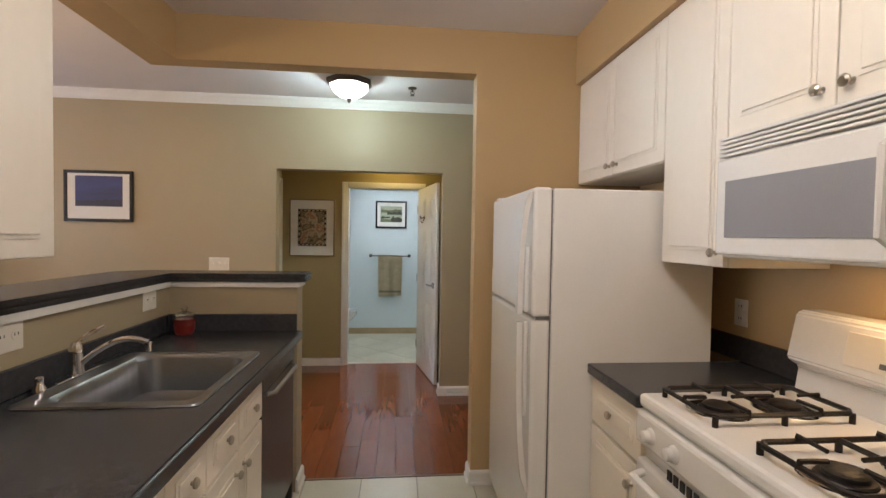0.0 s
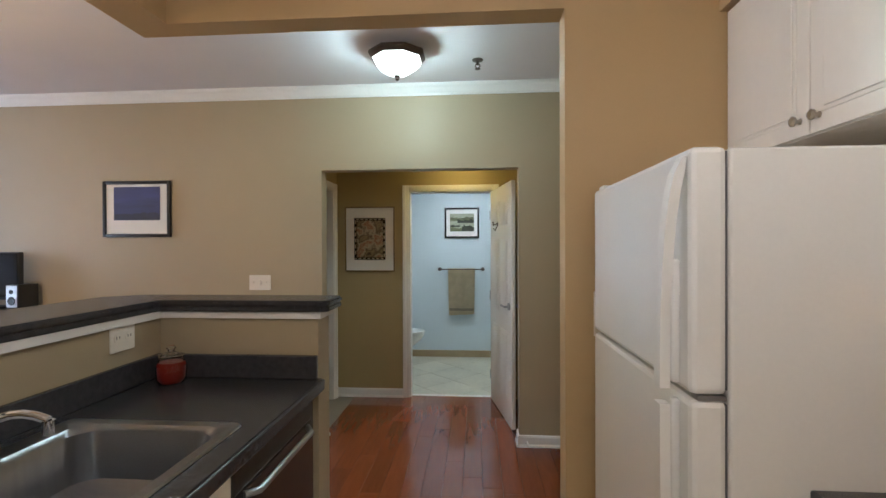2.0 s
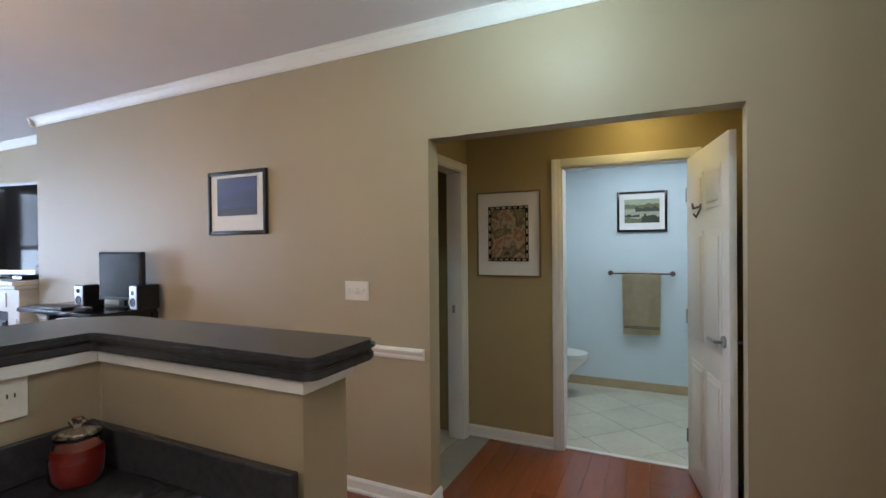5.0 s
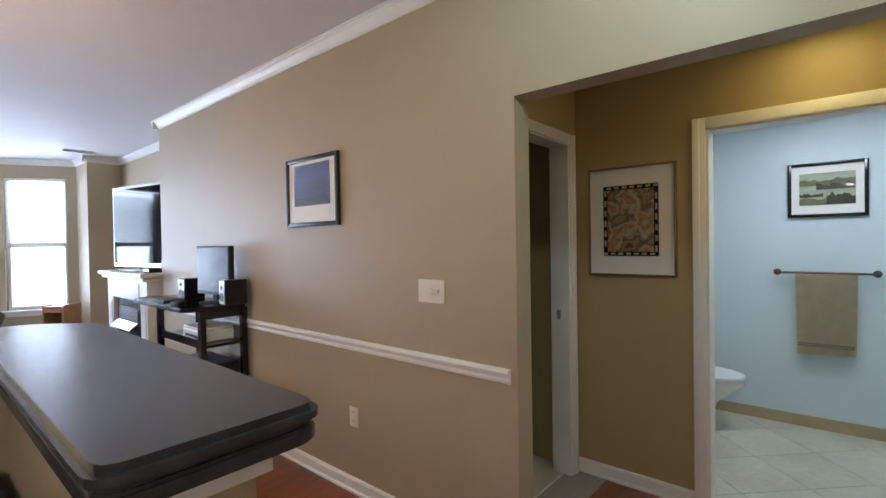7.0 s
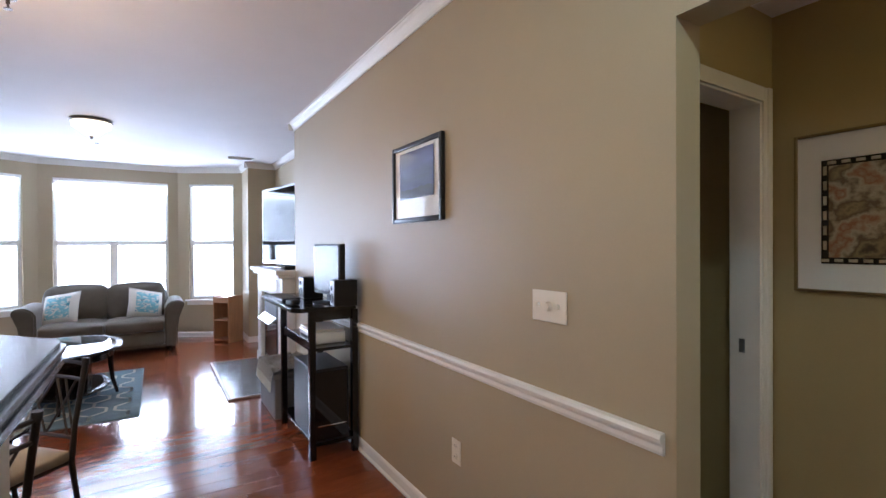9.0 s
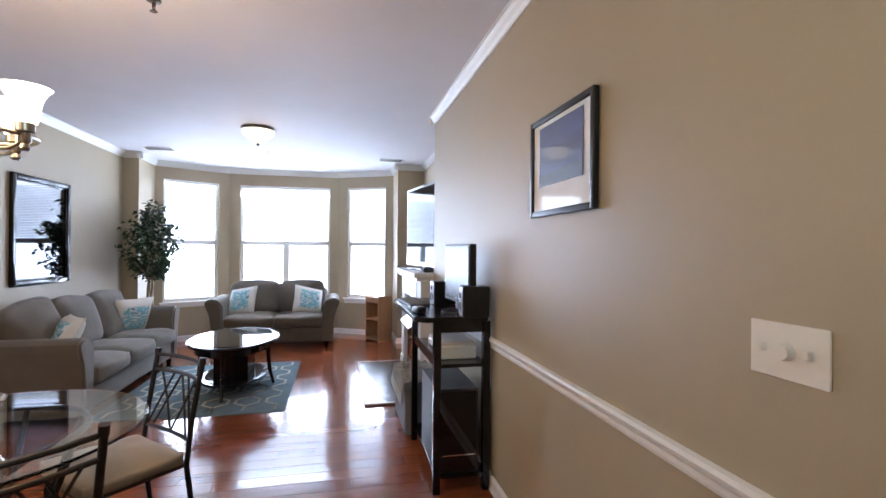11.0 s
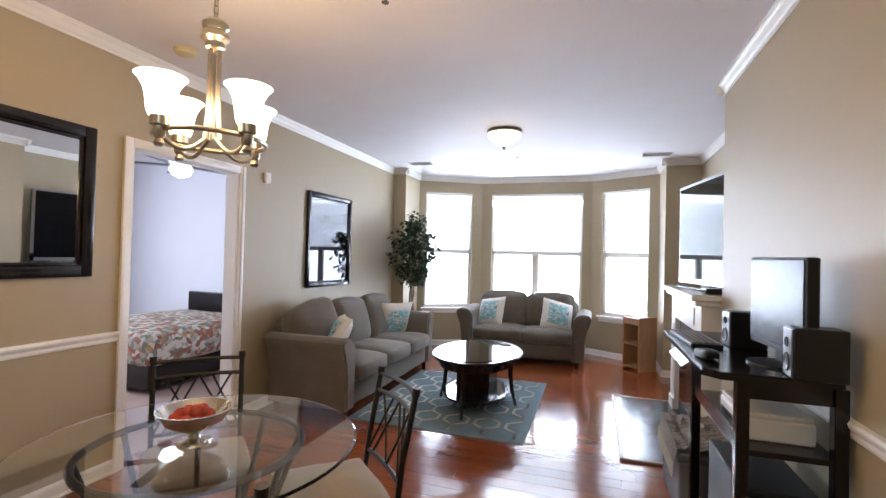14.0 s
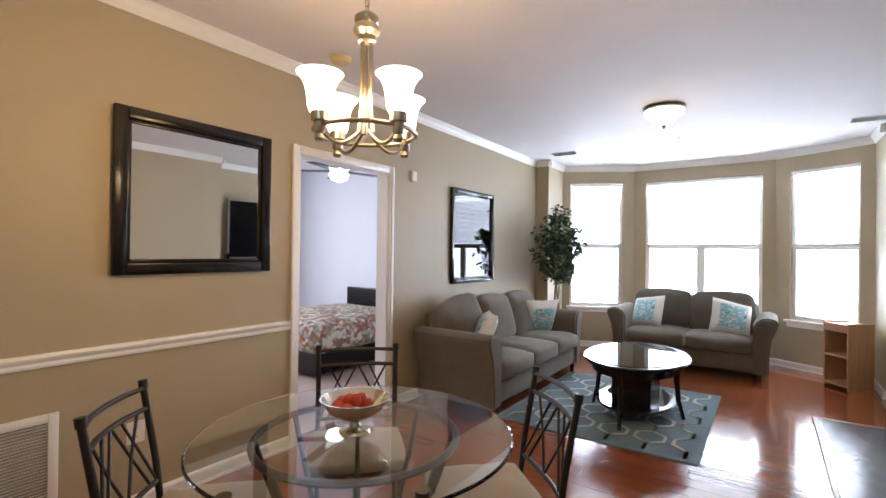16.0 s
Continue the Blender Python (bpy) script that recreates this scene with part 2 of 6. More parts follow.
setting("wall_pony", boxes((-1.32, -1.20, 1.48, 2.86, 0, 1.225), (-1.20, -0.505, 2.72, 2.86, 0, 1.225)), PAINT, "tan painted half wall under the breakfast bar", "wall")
setting("wall_vestibule_left", boxes((-1.36, -1.24, 4.43, 4.62, 0, 2.6), (-1.36, -1.24, 4.62, 5.28, 2.06, 2.6), (-1.36, -1.24, 5.28, 5.38, 0, 2.6)), YELLOWTAN, "yellow lamp-tinted tan wall with a closet doorway", "wall")
setting("wall_vestibule_right", boxes((0.62, 0.74, 4.43, 5.38, 0, 2.6)), YELLOWTAN, "olive-gold painted vestibule wall", "wall")
setting("wall_vestibule_back", boxes((-1.70, -0.51, 5.38, 5.50, 0, 2.6), (-0.51, 0.315, 5.38, 5.50, 2.045, 2.6), (0.315, 1.42, 5.38, 5.50, 0, 2.6)), YELLOWTAN, "yellow lamp-tinted tan wall with the bathroom doorway", "wall")
setting("wall_bath_back", boxes((-1.5, 1.3, 7.1, 7.2, 0, 2.6)), BLUE, "pale blue painted bathroom wall", "wall")
setting("wall_bath_left", boxes((-1.6, -1.5, 5.5, 7.2, 0, 2.6)), BLUE, "pale blue painted bathroom wall", "wall")
setting("wall_bath_right", boxes((1.3, 1.4, 5.5, 7.2, 0, 2.6)), BLUE, "pale blue painted bathroom wall", "wall")
setting("wall_bath_front", boxes((-1.5, -0.57, 5.502, 5.512, 0, 2.44), (0.375, 1.3, 5.502, 5.512, 0, 2.44)), BLUE, "pale blue painted bathroom wall", "wall")
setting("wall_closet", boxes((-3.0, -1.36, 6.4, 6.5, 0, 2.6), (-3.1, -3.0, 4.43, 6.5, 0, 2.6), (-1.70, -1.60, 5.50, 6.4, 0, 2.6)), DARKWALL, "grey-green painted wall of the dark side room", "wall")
setting("ceiling_closet", boxes((-3.0, -1.36, 4.43, 6.4, 2.44, 2.54)), CEIL, "ceiling of the dark side room", "ceiling")
setting("floor_closet", boxes((-3.0, -1.30, 4.43, 6.4, -0.1, -0.002)), TILE, "pale floor of the dark side room", "floor")
setting("wall_bedroom", boxes((-6.7, -5.2, -3.4, -3.3, 0, H), (-3.2, -2.5, -3.4, -3.3, 0, H), (-2.5, -2.4, -3.3, 0.445, 0, H), (-6.7, -6.6, -3.3, 0.445, 0, H),
                              (-5.2, -3.2, -3.4, -3.3, 0, 0.8), (-5.2, -3.2, -3.4, -3.3, 2.3, H), (-6.6, -4.7, 0.425, 0.443, 0, H), (-3.55, -2.5, 0.425, 0.443, 0, H)), LILAC,
        "white lilac painted bedroom walls", "wall")
setting("floor_bedroom", boxes((-6.7, -2.4, -3.4, 0.50, -0.1, -0.004)), CARPET, "pinkish beige bedroom carpet", "floor")
setting("floor_bath", boxes((-1.5, 1.3, 5.45, 7.2, -0.1, -0.010)), GROUT, "grouted bathroom floor bed", "floor")


def bay_wall(name, p0, p1, s0, s1, zb, zt, thick=0.12):
    """One facet of the bay with a window hole; s runs from p0 to p1, the room lies on the left of that way."""
    a, b = Vector((*p0, 0)), Vector((*p1, 0))
    u = (b - a).normalized()
    length = (b - a).length
    m = Matrix.Translation(a) @ Matrix(((u.x, -u.y, 0, 0), (u.y, u.x, 0, 0), (0, 0, 1, 0), (0, 0, 0, 1)))
    bm = bmesh.new()
    for r in ((-0.05, s0, -thick, 0, 0, H), (s1, length + 0.05, -thick, 0, 0, H), (s0, s1, -thick, 0, 0, zb), (s0, s1, -thick, 0, zt, H)):
        box(bm, *r)
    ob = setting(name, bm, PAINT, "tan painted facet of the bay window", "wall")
    ob.matrix_basis = m
    return m, length


BAY = [(-8.35, 0.76), (-8.85, 1.68), (-8.85, 3.40), (-8.35, 4.28)]
ZB, ZT = 0.61, 2.46
facets = []
for k, (s0, s1) in enumerate(((0.132, 0.842), (0.135, 1.56), (0.167, 0.937))):
    m, length = bay_wall("wall_bay_" + "abc"[k], BAY[3 - k], BAY[2 - k], s0, s1, ZB, ZT)
    facets.append((m, s0, s1))

backdrop = setting("backdrop", boxes((-14.1, -14.0, -6, 11, -3, 7)), OUTSIDE, "bright hazy daylight outside the windows", "backdrop")

# crown moulding, chair rail, baseboards
CROWN = [(0, H - 0.082), (0.009, H - 0.082), (0.012, H - 0.068), (0.020, H - 0.058), (0.034, H - 0.030), (0.044, H - 0.020), (0.048, H - 0.010), (0.055, H - 0.010), (0.055, H - 0.001), (0, H - 0.001)]
RAIL = [(0, 0.84), (0.010, 0.84), (0.014, 0.852), (0.012, 0.866), (0.024, 0.880), (0.028, 0.892), (0.022, 0.903), (0, 0.905)]
BASE = [(0, 0.0), (0.022, 0.0), (0.022, 0.012), (0.014, 0.022), (0.014, 0.070), (0.008, 0.082), (0, 0.086)]


def run(name, profile, pieces, label, category):
    bm = bmesh.new()
    for a, b, n in pieces:
        moulding(bm, profile, a, b, n)
    return setting(name, bm, WHITE, label, category)


def facet_pieces():
    out = []
    for k in range(3):
        a, b = Vector(BAY[k]), Vector(BAY[k + 1])
        u = (b - a).normalized()
        out.append((tuple(a), tuple(b), (-u.y * -1, u.x * -1)))
    return [(a, b, (abs(n[0]), n[1])) for a, b, n in out]


run("crown_moulding", CROWN, [((-5.215, 4.31), (1.55, 4.31), (0, -1)), ((-5.16, 4.255), (-5.16, 4.68), (-1, 0)), ((-7.78, 4.68), (-5.16, 4.68), (0, -1)), ((-7.78, 4.225), (-7.78, 4.68), (1, 0)),
                           ((-8.40, 4.28), (-7.725, 4.28), (0, -1)), ((-7.78, 0.565), (-7.78, 0.815), (1, 0)), ((-8.40, 0.76), (-7.725, 0.76), (0, 1)),
                           ((-7.78, 0.565), (-1.36, 0.565), (0, 1))] + facet_pieces(), "white stepped crown moulding along the ceiling", "trim")
run("chair_rail", RAIL, [((-5.16, 4.31), (-1.064, 4.31), (0, -1)), ((-3.585, 0.565), (-1.36, 0.565), (0, 1))], "white moulded chair rail on the tan wall", "trim")
run("baseboard", BASE, [((-5.16, 4.31), (-1.03, 4.31), (0, -1)), ((-1.03, 4.29), (-1.03, 4.43), (1, 0)), ((0.474, 4.31), (1.55, 4.31), (0, -1)), ((0.474, 4.29), (0.474, 4.43), (-1, 0)),
                        ((-7.78, 4.68), (-6.6, 4.68), (0, -1)), ((-7.78, 4.28), (-7.78, 4.68), (1, 0)), ((-8.35, 4.28), (-7.77, 4.28), (0, -1)), ((-8.35, 0.76), (-7.77, 0.76), (0, 1)),
                        ((-7.78, 0.565), (-7.78, 0.76), (1, 0)), ((-7.78, 0.565), (-4.69, 0.565), (0, 1)), ((-3.585, 0.565), (-1.36, 0.565), (0, 1)),
                        ((-1.24, 5.38), (-0.575, 5.38), (0, -1)), ((0.62, 4.43), (0.62, 5.38), (-1, 0)),
                        ((0.52, 2.72), (0.52, 2.86), (-1, 0)), ((0.52, 2.74), (1.0, 2.74), (0, -1)), ((-0.505, 2.70), (-0.505, 2.88), (1, 0)), ((-1.20, 2.86), (-0.505, 2.86), (0, 1)),
                        ] + facet_pieces(), "white moulded baseboard along the walls", "trim")

# ---- more materials ----
ESPRESSO = material("espresso_wood", (0.007, 0.005, 0.005), 0.16, vary=0.4, scale=4, fine=50, bump=0.006, stretch=(1, 8, 8))
BLACK = material("black_plastic", (0.006, 0.006, 0.007), 0.38, vary=0.2, fine=150, bump=0.01)
GLOSSBLACK = material("glossy_black_glass", (0.006, 0.006, 0.008), 0.04, vary=0.2, bump=0)
IRON = material("wrought_iron", (0.022, 0.018, 0.016), 0.42, 0.4, vary=0.35, scale=12, fine=140, bump=0.03)
BRONZE = material("dark_bronze", (0.11, 0.09, 0.075), 0.35, 0.8, vary=0.3, fine=90)
NICKEL = material("brushed_nickel", (0.46, 0.42, 0.35), 0.28, 1.0, vary=0.12, fine=120, bump=0.004)
CHROME = material("chrome", (0.75, 0.75, 0.76), 0.08, 1.0, vary=0.05, bump=0)
STEEL = material("brushed_steel", (0.36, 0.36, 0.37), 0.30, 1.0, vary=0.1, fine=160, bump=0.006, stretch=(1, 14, 1))
DARKSTEEL = material("dark_stainless_steel", (0.10, 0.095, 0.09), 0.3, 0.8, vary=0.15, fine=120, bump=0.004, stretch=(1, 14, 1))
SINKSTEEL = material("satin_sink_steel", (0.36, 0.37, 0.39), 0.30, 1.0, vary=0.12, fine=160, bump=0.006, stretch=(1, 14, 1))
SILVER = material("silver_bowl_metal", (0.72, 0.68, 0.60), 0.15, 1.0, vary=0.1, scale=20, fine=90, bump=0.02)
MIRROR = material("mirror_silver", (0.86, 0.87, 0.87), 0.004, 1.0, vary=0.005, bump=0)
SOFA = material("grey_taupe_fabric", (0.125, 0.105, 0.078), 0.95, vary=0.2, scale=7, fine=380, bump=0.05, sheen=0.3)
SEAT = material("beige_suede", (0.23, 0.19, 0.145), 0.95, vary=0.12, scale=8, fine=250, bump=0.04, sheen=0.2)
RUG = material("blue_grey_rug_wool", (0.155, 0.215, 0.24), 1.0, vary=0.2, scale=9, fine=320, bump=0.09)
RUGLINE = material("cream_rug_wool", (0.52, 0.52, 0.45), 1.0, vary=0.15, scale=9, fine=320, bump=0.09)
PINE = material("honey_pine", (0.44, 0.24, 0.12), 0.5, vary=0.25, scale=3, fine=30, stretch=(9, 9, 1))
SLATE = material("dark_slate", (0.07, 0.075, 0.085), 0.22, vary=0.25, scale=5, fine=60, bump=0.02)
HEARTHTRIM = material("hearth_wood_trim", (0.22, 0.13, 0.08), 0.3, vary=0.25, fine=60)
LEAF = material("ficus_leaf", (0.028, 0.062, 0.022), 0.45, vary=0.5, scale=14, fine=60)
BARK = material("pale_bark", (0.30, 0.24, 0.17), 0.9, vary=0.3, fine=70, bump=0.06)
WICKER = material("brown_wicker", (0.14, 0.085, 0.05), 0.8, vary=0.4, fine=140, bump=0.1)
PLATE = material("ivory_plastic", (0.78, 0.74, 0.66), 0.35, vary=0.03, bump=0)
BRASSY = material("yellowed_plastic", (0.68, 0.60, 0.38), 0.45, vary=0.04, bump=0)
MAT = material("white_picture_mat", (0.78, 0.77, 0.74), 0.5, vary=0.02, bump=0.004, coat=0.8)
RED = material("red_fruit_skin", (0.55, 0.06, 0.03), 0.25, vary=0.4, scale=12, bump=0.004)
REDWAX = material("red_candle_wax", (0.32, 0.02, 0.012), 0.3, vary=0.25, scale=10, bump=0)
TOWEL = material("tan_terry_towel", (0.62, 0.52, 0.33), 1.0, vary=0.15, scale=12, fine=330, bump=0.1)
PORCELAIN = material("white_porcelain", (0.78, 0.79, 0.76), 0.12, vary=0.02, bump=0, coat=0.3)
GREYBOX = material("grey_felt", (0.16, 0.155, 0.16), 0.9, vary=0.15, fine=260, bump=0.05)
GLASSTOP = clear("table_glass", (0.98, 1.0, 0.99), 1.45)
JARGLASS = clear("jar_glass", (1, 1, 1), 1.45)
CREAMFRAME = material("cream_washed_frame", (0.48, 0.42, 0.30), 0.55, vary=0.15, fine=60, stretch=(1, 1, 8))
SHADE = glowing("lit_frosted_glass_shade", (1.0, 0.86, 0.62), 5.0)
HALLSHADE = glowing("lit_white_glass_bowl", (0.92, 1.0, 0.90), 7.0)
LIVSHADE = glowing("softly_lit_glass_bowl", (1.0, 0.86, 0.60), 2.0)
BATHBASE = material("tan_tile_skirting", (0.40, 0.31, 0.18), 0.35, vary=0.15, scale=6, fine=60)
MATTESCREEN = material("matte_dark_screen", (0.010, 0.011, 0.014), 0.24, vary=0.1, bump=0)
TVSCREEN = material("dark_television_glass", (0.006, 0.006, 0.008), 0.05, vary=0.2, bump=0)
TVSCREEN.node_tree.nodes["Principled BSDF"].inputs["Specular IOR Level"].default_value = 0.18
# silver darkened so that the reflected window lamps do not burn out
DIMMED = material("darkened_mirror_silver", (0.05, 0.05, 0.054), 0.01, 1.0, vary=0.02, bump=0)
DUSK = material("dark_slate_blue_print", (0.018, 0.02, 0.055), 0.5, vary=0.4, scale=5, fine=20, bump=0, coat=0.8, stretch=(1, 1, 3))
GILT = material("thin_gilt_edge", (0.22, 0.16, 0.07), 0.35, 0.6, vary=0.2, fine=60)
HILL = material("dark_olive_print_ink", (0.030, 0.034, 0.018), 0.5, vary=0.6, scale=12, fine=60, bump=0, coat=0.6)
LAKE = material("pale_grey_green_print_ink", (0.34, 0.36, 0.26), 0.5, vary=0.35, scale=9, fine=50, bump=0, coat=0.6, stretch=(1, 1, 4))
SHORE = material("mid_olive_print_ink", (0.12, 0.13, 0.06), 0.5, vary=0.5, scale=14, fine=60, bump=0, coat=0.6, stretch=(1, 1, 2))


setting("baseboard_bath", boxes((-1.5, 1.3, 7.089, 7.1, 0.001, 0.09)), BATHBASE, "tan tile skirting round the bathroom floor", "trim")


def patterned(name, colours, scale, rough=0.8, kind="voronoi", coat=0.0, stretch=(1, 1, 1)):
    """A printed or painted pattern from cells or bent bands, in a few colours."""
    m = material(name, colours[0], rough, vary=0.05, fine=250, bump=0.02, coat=coat)
    nt = m.node_tree
    tc, mp = nt.nodes.new("ShaderNodeTexCoord"), nt.nodes.new("ShaderNodeMapping")
    mp.inputs["Scale"].default_value = stretch
    nt.links.new(tc.outputs["Object"], mp.inputs["Vector"])
    wob = nt.nodes.new("ShaderNodeTexNoise")
    wob.inputs["Scale"].default_value = scale * 0.5
    wob.inputs["Detail"].default_value = 3
    nt.links.new(mp.outputs[0], wob.inputs["Vector"])
    if kind == "voronoi":
        tex = nt.nodes.new("ShaderNodeTexVoronoi")
        tex.inputs["Scale"].default_value = scale
        out = tex.outputs["Color"]
        nt.links.new(mp.outputs[0], tex.inputs["Vector"])
    elif kind == "wave":
        tex = nt.nodes.new("ShaderNodeTexWave")
        tex.inputs["Scale"].default_value, tex.inputs["Distortion"].default_value = scale, 9
        tex.inputs["Detail"].default_value = 2
        out = tex.outputs["Fac"]
        nt.links.new(mp.outputs[0], tex.inputs["Vector"])
    else:
        wob.inputs["Scale"].default_value = scale
        wob.inputs["Detail"].default_value = 5
        out = wob.outputs["Fac"]
    ramp = nt.nodes.new("ShaderNodeValToRGB")
    ramp.color_ramp.interpolation = "CONSTANT" if kind != "noise" else "LINEAR"
    lo, hi = {"noise": (0.36, 0.66), "coral": (0.30, 0.62)}.get(kind, (0.15, 0.85))
    while len(ramp.color_ramp.elements) < len(colours):
        ramp.color_ramp.elements.new(0.5)
    for k, c in enumerate(colours):
        ramp.color_ramp.elements[k].position = lo + (hi - lo) * k / max(1, len(colours) - 1)
        ramp.color_ramp.elements[k].color = (*c, 1)
    nt.links.new(out, ramp.inputs[0])
    nt.links.new(ramp.outputs[0], nt.nodes["Principled BSDF"].inputs["Base Color"])
    return m


FLORAL = patterned("floral_duvet_cotton", [(0.62, 0.58, 0.50), (0.30, 0.12, 0.08), (0.42, 0.38, 0.32), (0.20, 0.22, 0.16), (0.40, 0.24, 0.12)], 24)
CORAL = patterned("blue_coral_print", [(0.10, 0.30, 0.38), (0.74, 0.73, 0.68), (0.22, 0.50, 0.58), (0.30, 0.58, 0.64), (0.74, 0.73, 0.68)], 13, kind="coral", stretch=(0.8, 1.7, 1))


def bordered(m, half, colour):
    """Keeps a print inside a square of the cloth and leaves a plain border round it."""
    nt = m.node_tree
    b = nt.nodes["Principled BSDF"]
    printed = b.inputs["Base Color"].links[0].from_socket
    tc, xyz = nt.nodes.new("ShaderNodeTexCoord"), nt.nodes.new("ShaderNodeSeparateXYZ")
    nt.links.new(tc.outputs["Object"], xyz.inputs[0])
    far = []
    for axis in "XY":
        n = nt.nodes.new("ShaderNodeMath")
        n.operation = "ABSOLUTE"
        nt.links.new(xyz.outputs[axis], n.inputs[0])
        far.append(n)
    top, less = nt.nodes.new("ShaderNodeMath"), nt.nodes.new("ShaderNodeMath")
    top.operation, less.operation = "MAXIMUM", "LESS_THAN"
    less.inputs[1].default_value = half
    nt.links.new(far[0].outputs[0], top.inputs[0])
    nt.links.new(far[1].outputs[0], top.inputs[1])
    nt.links.new(top.outputs[0], less.inputs[0])
    mix = nt.nodes.new("ShaderNodeMix")
    mix.data_type = "RGBA"
    mix.inputs["A"].default_value = (*colour, 1)
    nt.links.new(less.outputs[0], mix.inputs["Factor"])
    nt.links.new(printed, mix.inputs["B"])
    nt.links.new(mix.outputs["Result"], b.inputs["Base Color"])


bordered(CORAL, 0.145, (0.72, 0.70, 0.64))
FIGURES = patterned("brown_abstract_print", [(0.06, 0.045, 0.03), (0.30, 0.24, 0.13), (0.12, 0.08, 0.05), (0.46, 0.40, 0.27), (0.30, 0.13, 0.07), (0.44, 0.40, 0.28)], 8, 0.5, "noise", 0.6)
BLANKET = patterned("striped_throw_wool", [(0.50, 0.46, 0.38), (0.12, 0.10, 0.09), (0.55, 0.52, 0.46), (0.25, 0.20, 0.14)], 14, 0.95, "wave")
NIGHT = material("dusk_blue_print", (0.035, 0.04, 0.16), 0.5, vary=0.5, scale=2.2, fine=9, bump=0, coat=0.8, stretch=(0.3, 1, 3))


def lathe(name, profile, mat, parent, label="", segments=28, m=None, smooth=40):
    bm = bmesh.new()
    turned(bm, profile, segments, m)
    return part(name, bm, mat, parent, label, smooth)


def block(name, dims, mat, parent, bevel=0.004, label="", m=None):
    bm = bmesh.new()
    box(bm, *dims, bevel=bevel, m=m)
    return part(name, bm, mat, parent, label, smooth=None)


def soft_pad(bm, sx, sy, thick, m, n=12, power=2.6, crown=1.0):
    """A stuffed cushion, thickest in the middle, with pinched corners."""
    rows = {}
    for side in (1, -1):
        for i in range(n + 1):
            for j in range(n + 1):
                u, v = 2 * i / n - 1, 2 * j / n - 1
                edge = i in (0, n) or j in (0, n)
                t = (1 - abs(u) ** power) ** 0.45 * (1 - abs(v) ** power) ** 0.45
                pinch = 1 - 0.06 * crown * (u * u * (1 - v * v) + v * v * (1 - u * u))
                key = (i, j, 0 if edge else side)
                if key not in rows:
                    rows[key] = bm.verts.new(m @ Vector((u * sx / 2 * pinch, v * sy / 2 * pinch, side * thick / 2 * t)))
        for i in range(n):
            for j in range(n):
                q = [rows.get((a, b, 0)) or rows[(a, b, side)] for a, b in ((i, j), (i + 1, j), (i + 1, j + 1), (i, j + 1))]
                bm.faces.new(q if side > 0 else q[::-1])


def plump(bm, x0, x1, y0, y1, z0, z1, m=None, n=10, puff=0.03):
    """An upholstery block with rounded edges and swollen faces."""
    made = {}

    def corner(p):
        if p not in made:
            made[p] = bm.verts.new([2 * c / n - 1 for c in p])
        return made[p]

    for axis in range(3):
        for side in (0, n):
            for i in range(n):
                for j in range(n):
                    q = []
                    for a, b in ((i, j), (i + 1, j), (i + 1, j + 1), (i, j + 1)):
                        p = [a, b]
                        p.insert(axis, side)
                        q.append(corner(tuple(p)))
                    bm.faces.new(q if side else q[::-1])
    vs = list(made.values())
    half = Vector(((x1 - x0) / 2, (y1 - y0) / 2, (z1 - z0) / 2))
    mid = Vector(((x0 + x1) / 2, (y0 + y1) / 2, (z0 + z1) / 2))
    r = min(half) * 0.55
    for v in vs:
        p = Vector([max(-1, min(1, c)) for c in v.co])
        q = Vector([p[k] * half[k] for k in range(3)])
        core = Vector([max(-(half[k] - r), min(half[k] - r, q[k])) for k in range(3)])
        d = q - core
        if d.length > 1e-6:
            q = core + d.normalized() * r
        swell = Vector([p[k] * puff * (1 - p[(k + 1) % 3] ** 2) * (1 - p[(k + 2) % 3] ** 2) for k in range(3)])
        wrinkle = noise.noise((q + mid) * 6) * 0.010 + noise.noise((q + mid) * 17) * 0.004
        v.co = mid + q + swell + Vector((0, 0, wrinkle))
    if m is not None:
        bmesh.ops.transform(bm, matrix=m, verts=vs)


def prism_y(bm, outline, y0, y1):
    """An (x, z) outline pushed along y."""
    low, high = [bm.verts.new((x, y0, z)) for x, z in outline], [bm.verts.new((x, y1, z)) for x, z in outline]
    n = len(outline)
    for k in range(n):
        bm.faces.new((low[k], low[(k + 1) % n], high[(k + 1) % n], high[k]))
    bm.faces.new(low[::-1])
    bm.faces.new(high)


# ---- windows and doors ----
def slat_mat():
    m = material("white_blind_slat", (0.85, 0.85, 0.83), 0.5, vary=0.02, bump=0)
    nt = m.node_tree
    b, out = nt.nodes["Principled BSDF"], nt.nodes["Material Output"]
    tr, mix = nt.nodes.new("ShaderNodeBsdfTranslucent"), nt.nodes.new("ShaderNodeMixShader")
    tr.inputs["Color"].default_value = (0.9, 0.9, 0.88, 1)
    mix.inputs[0].default_value = 0.55
    nt.links.new(b.outputs[0], mix.inputs[1])
    nt.links.new(tr.outputs[0], mix.inputs[2])
    nt.links.new(mix.outputs[0], out.inputs[0])
    return m


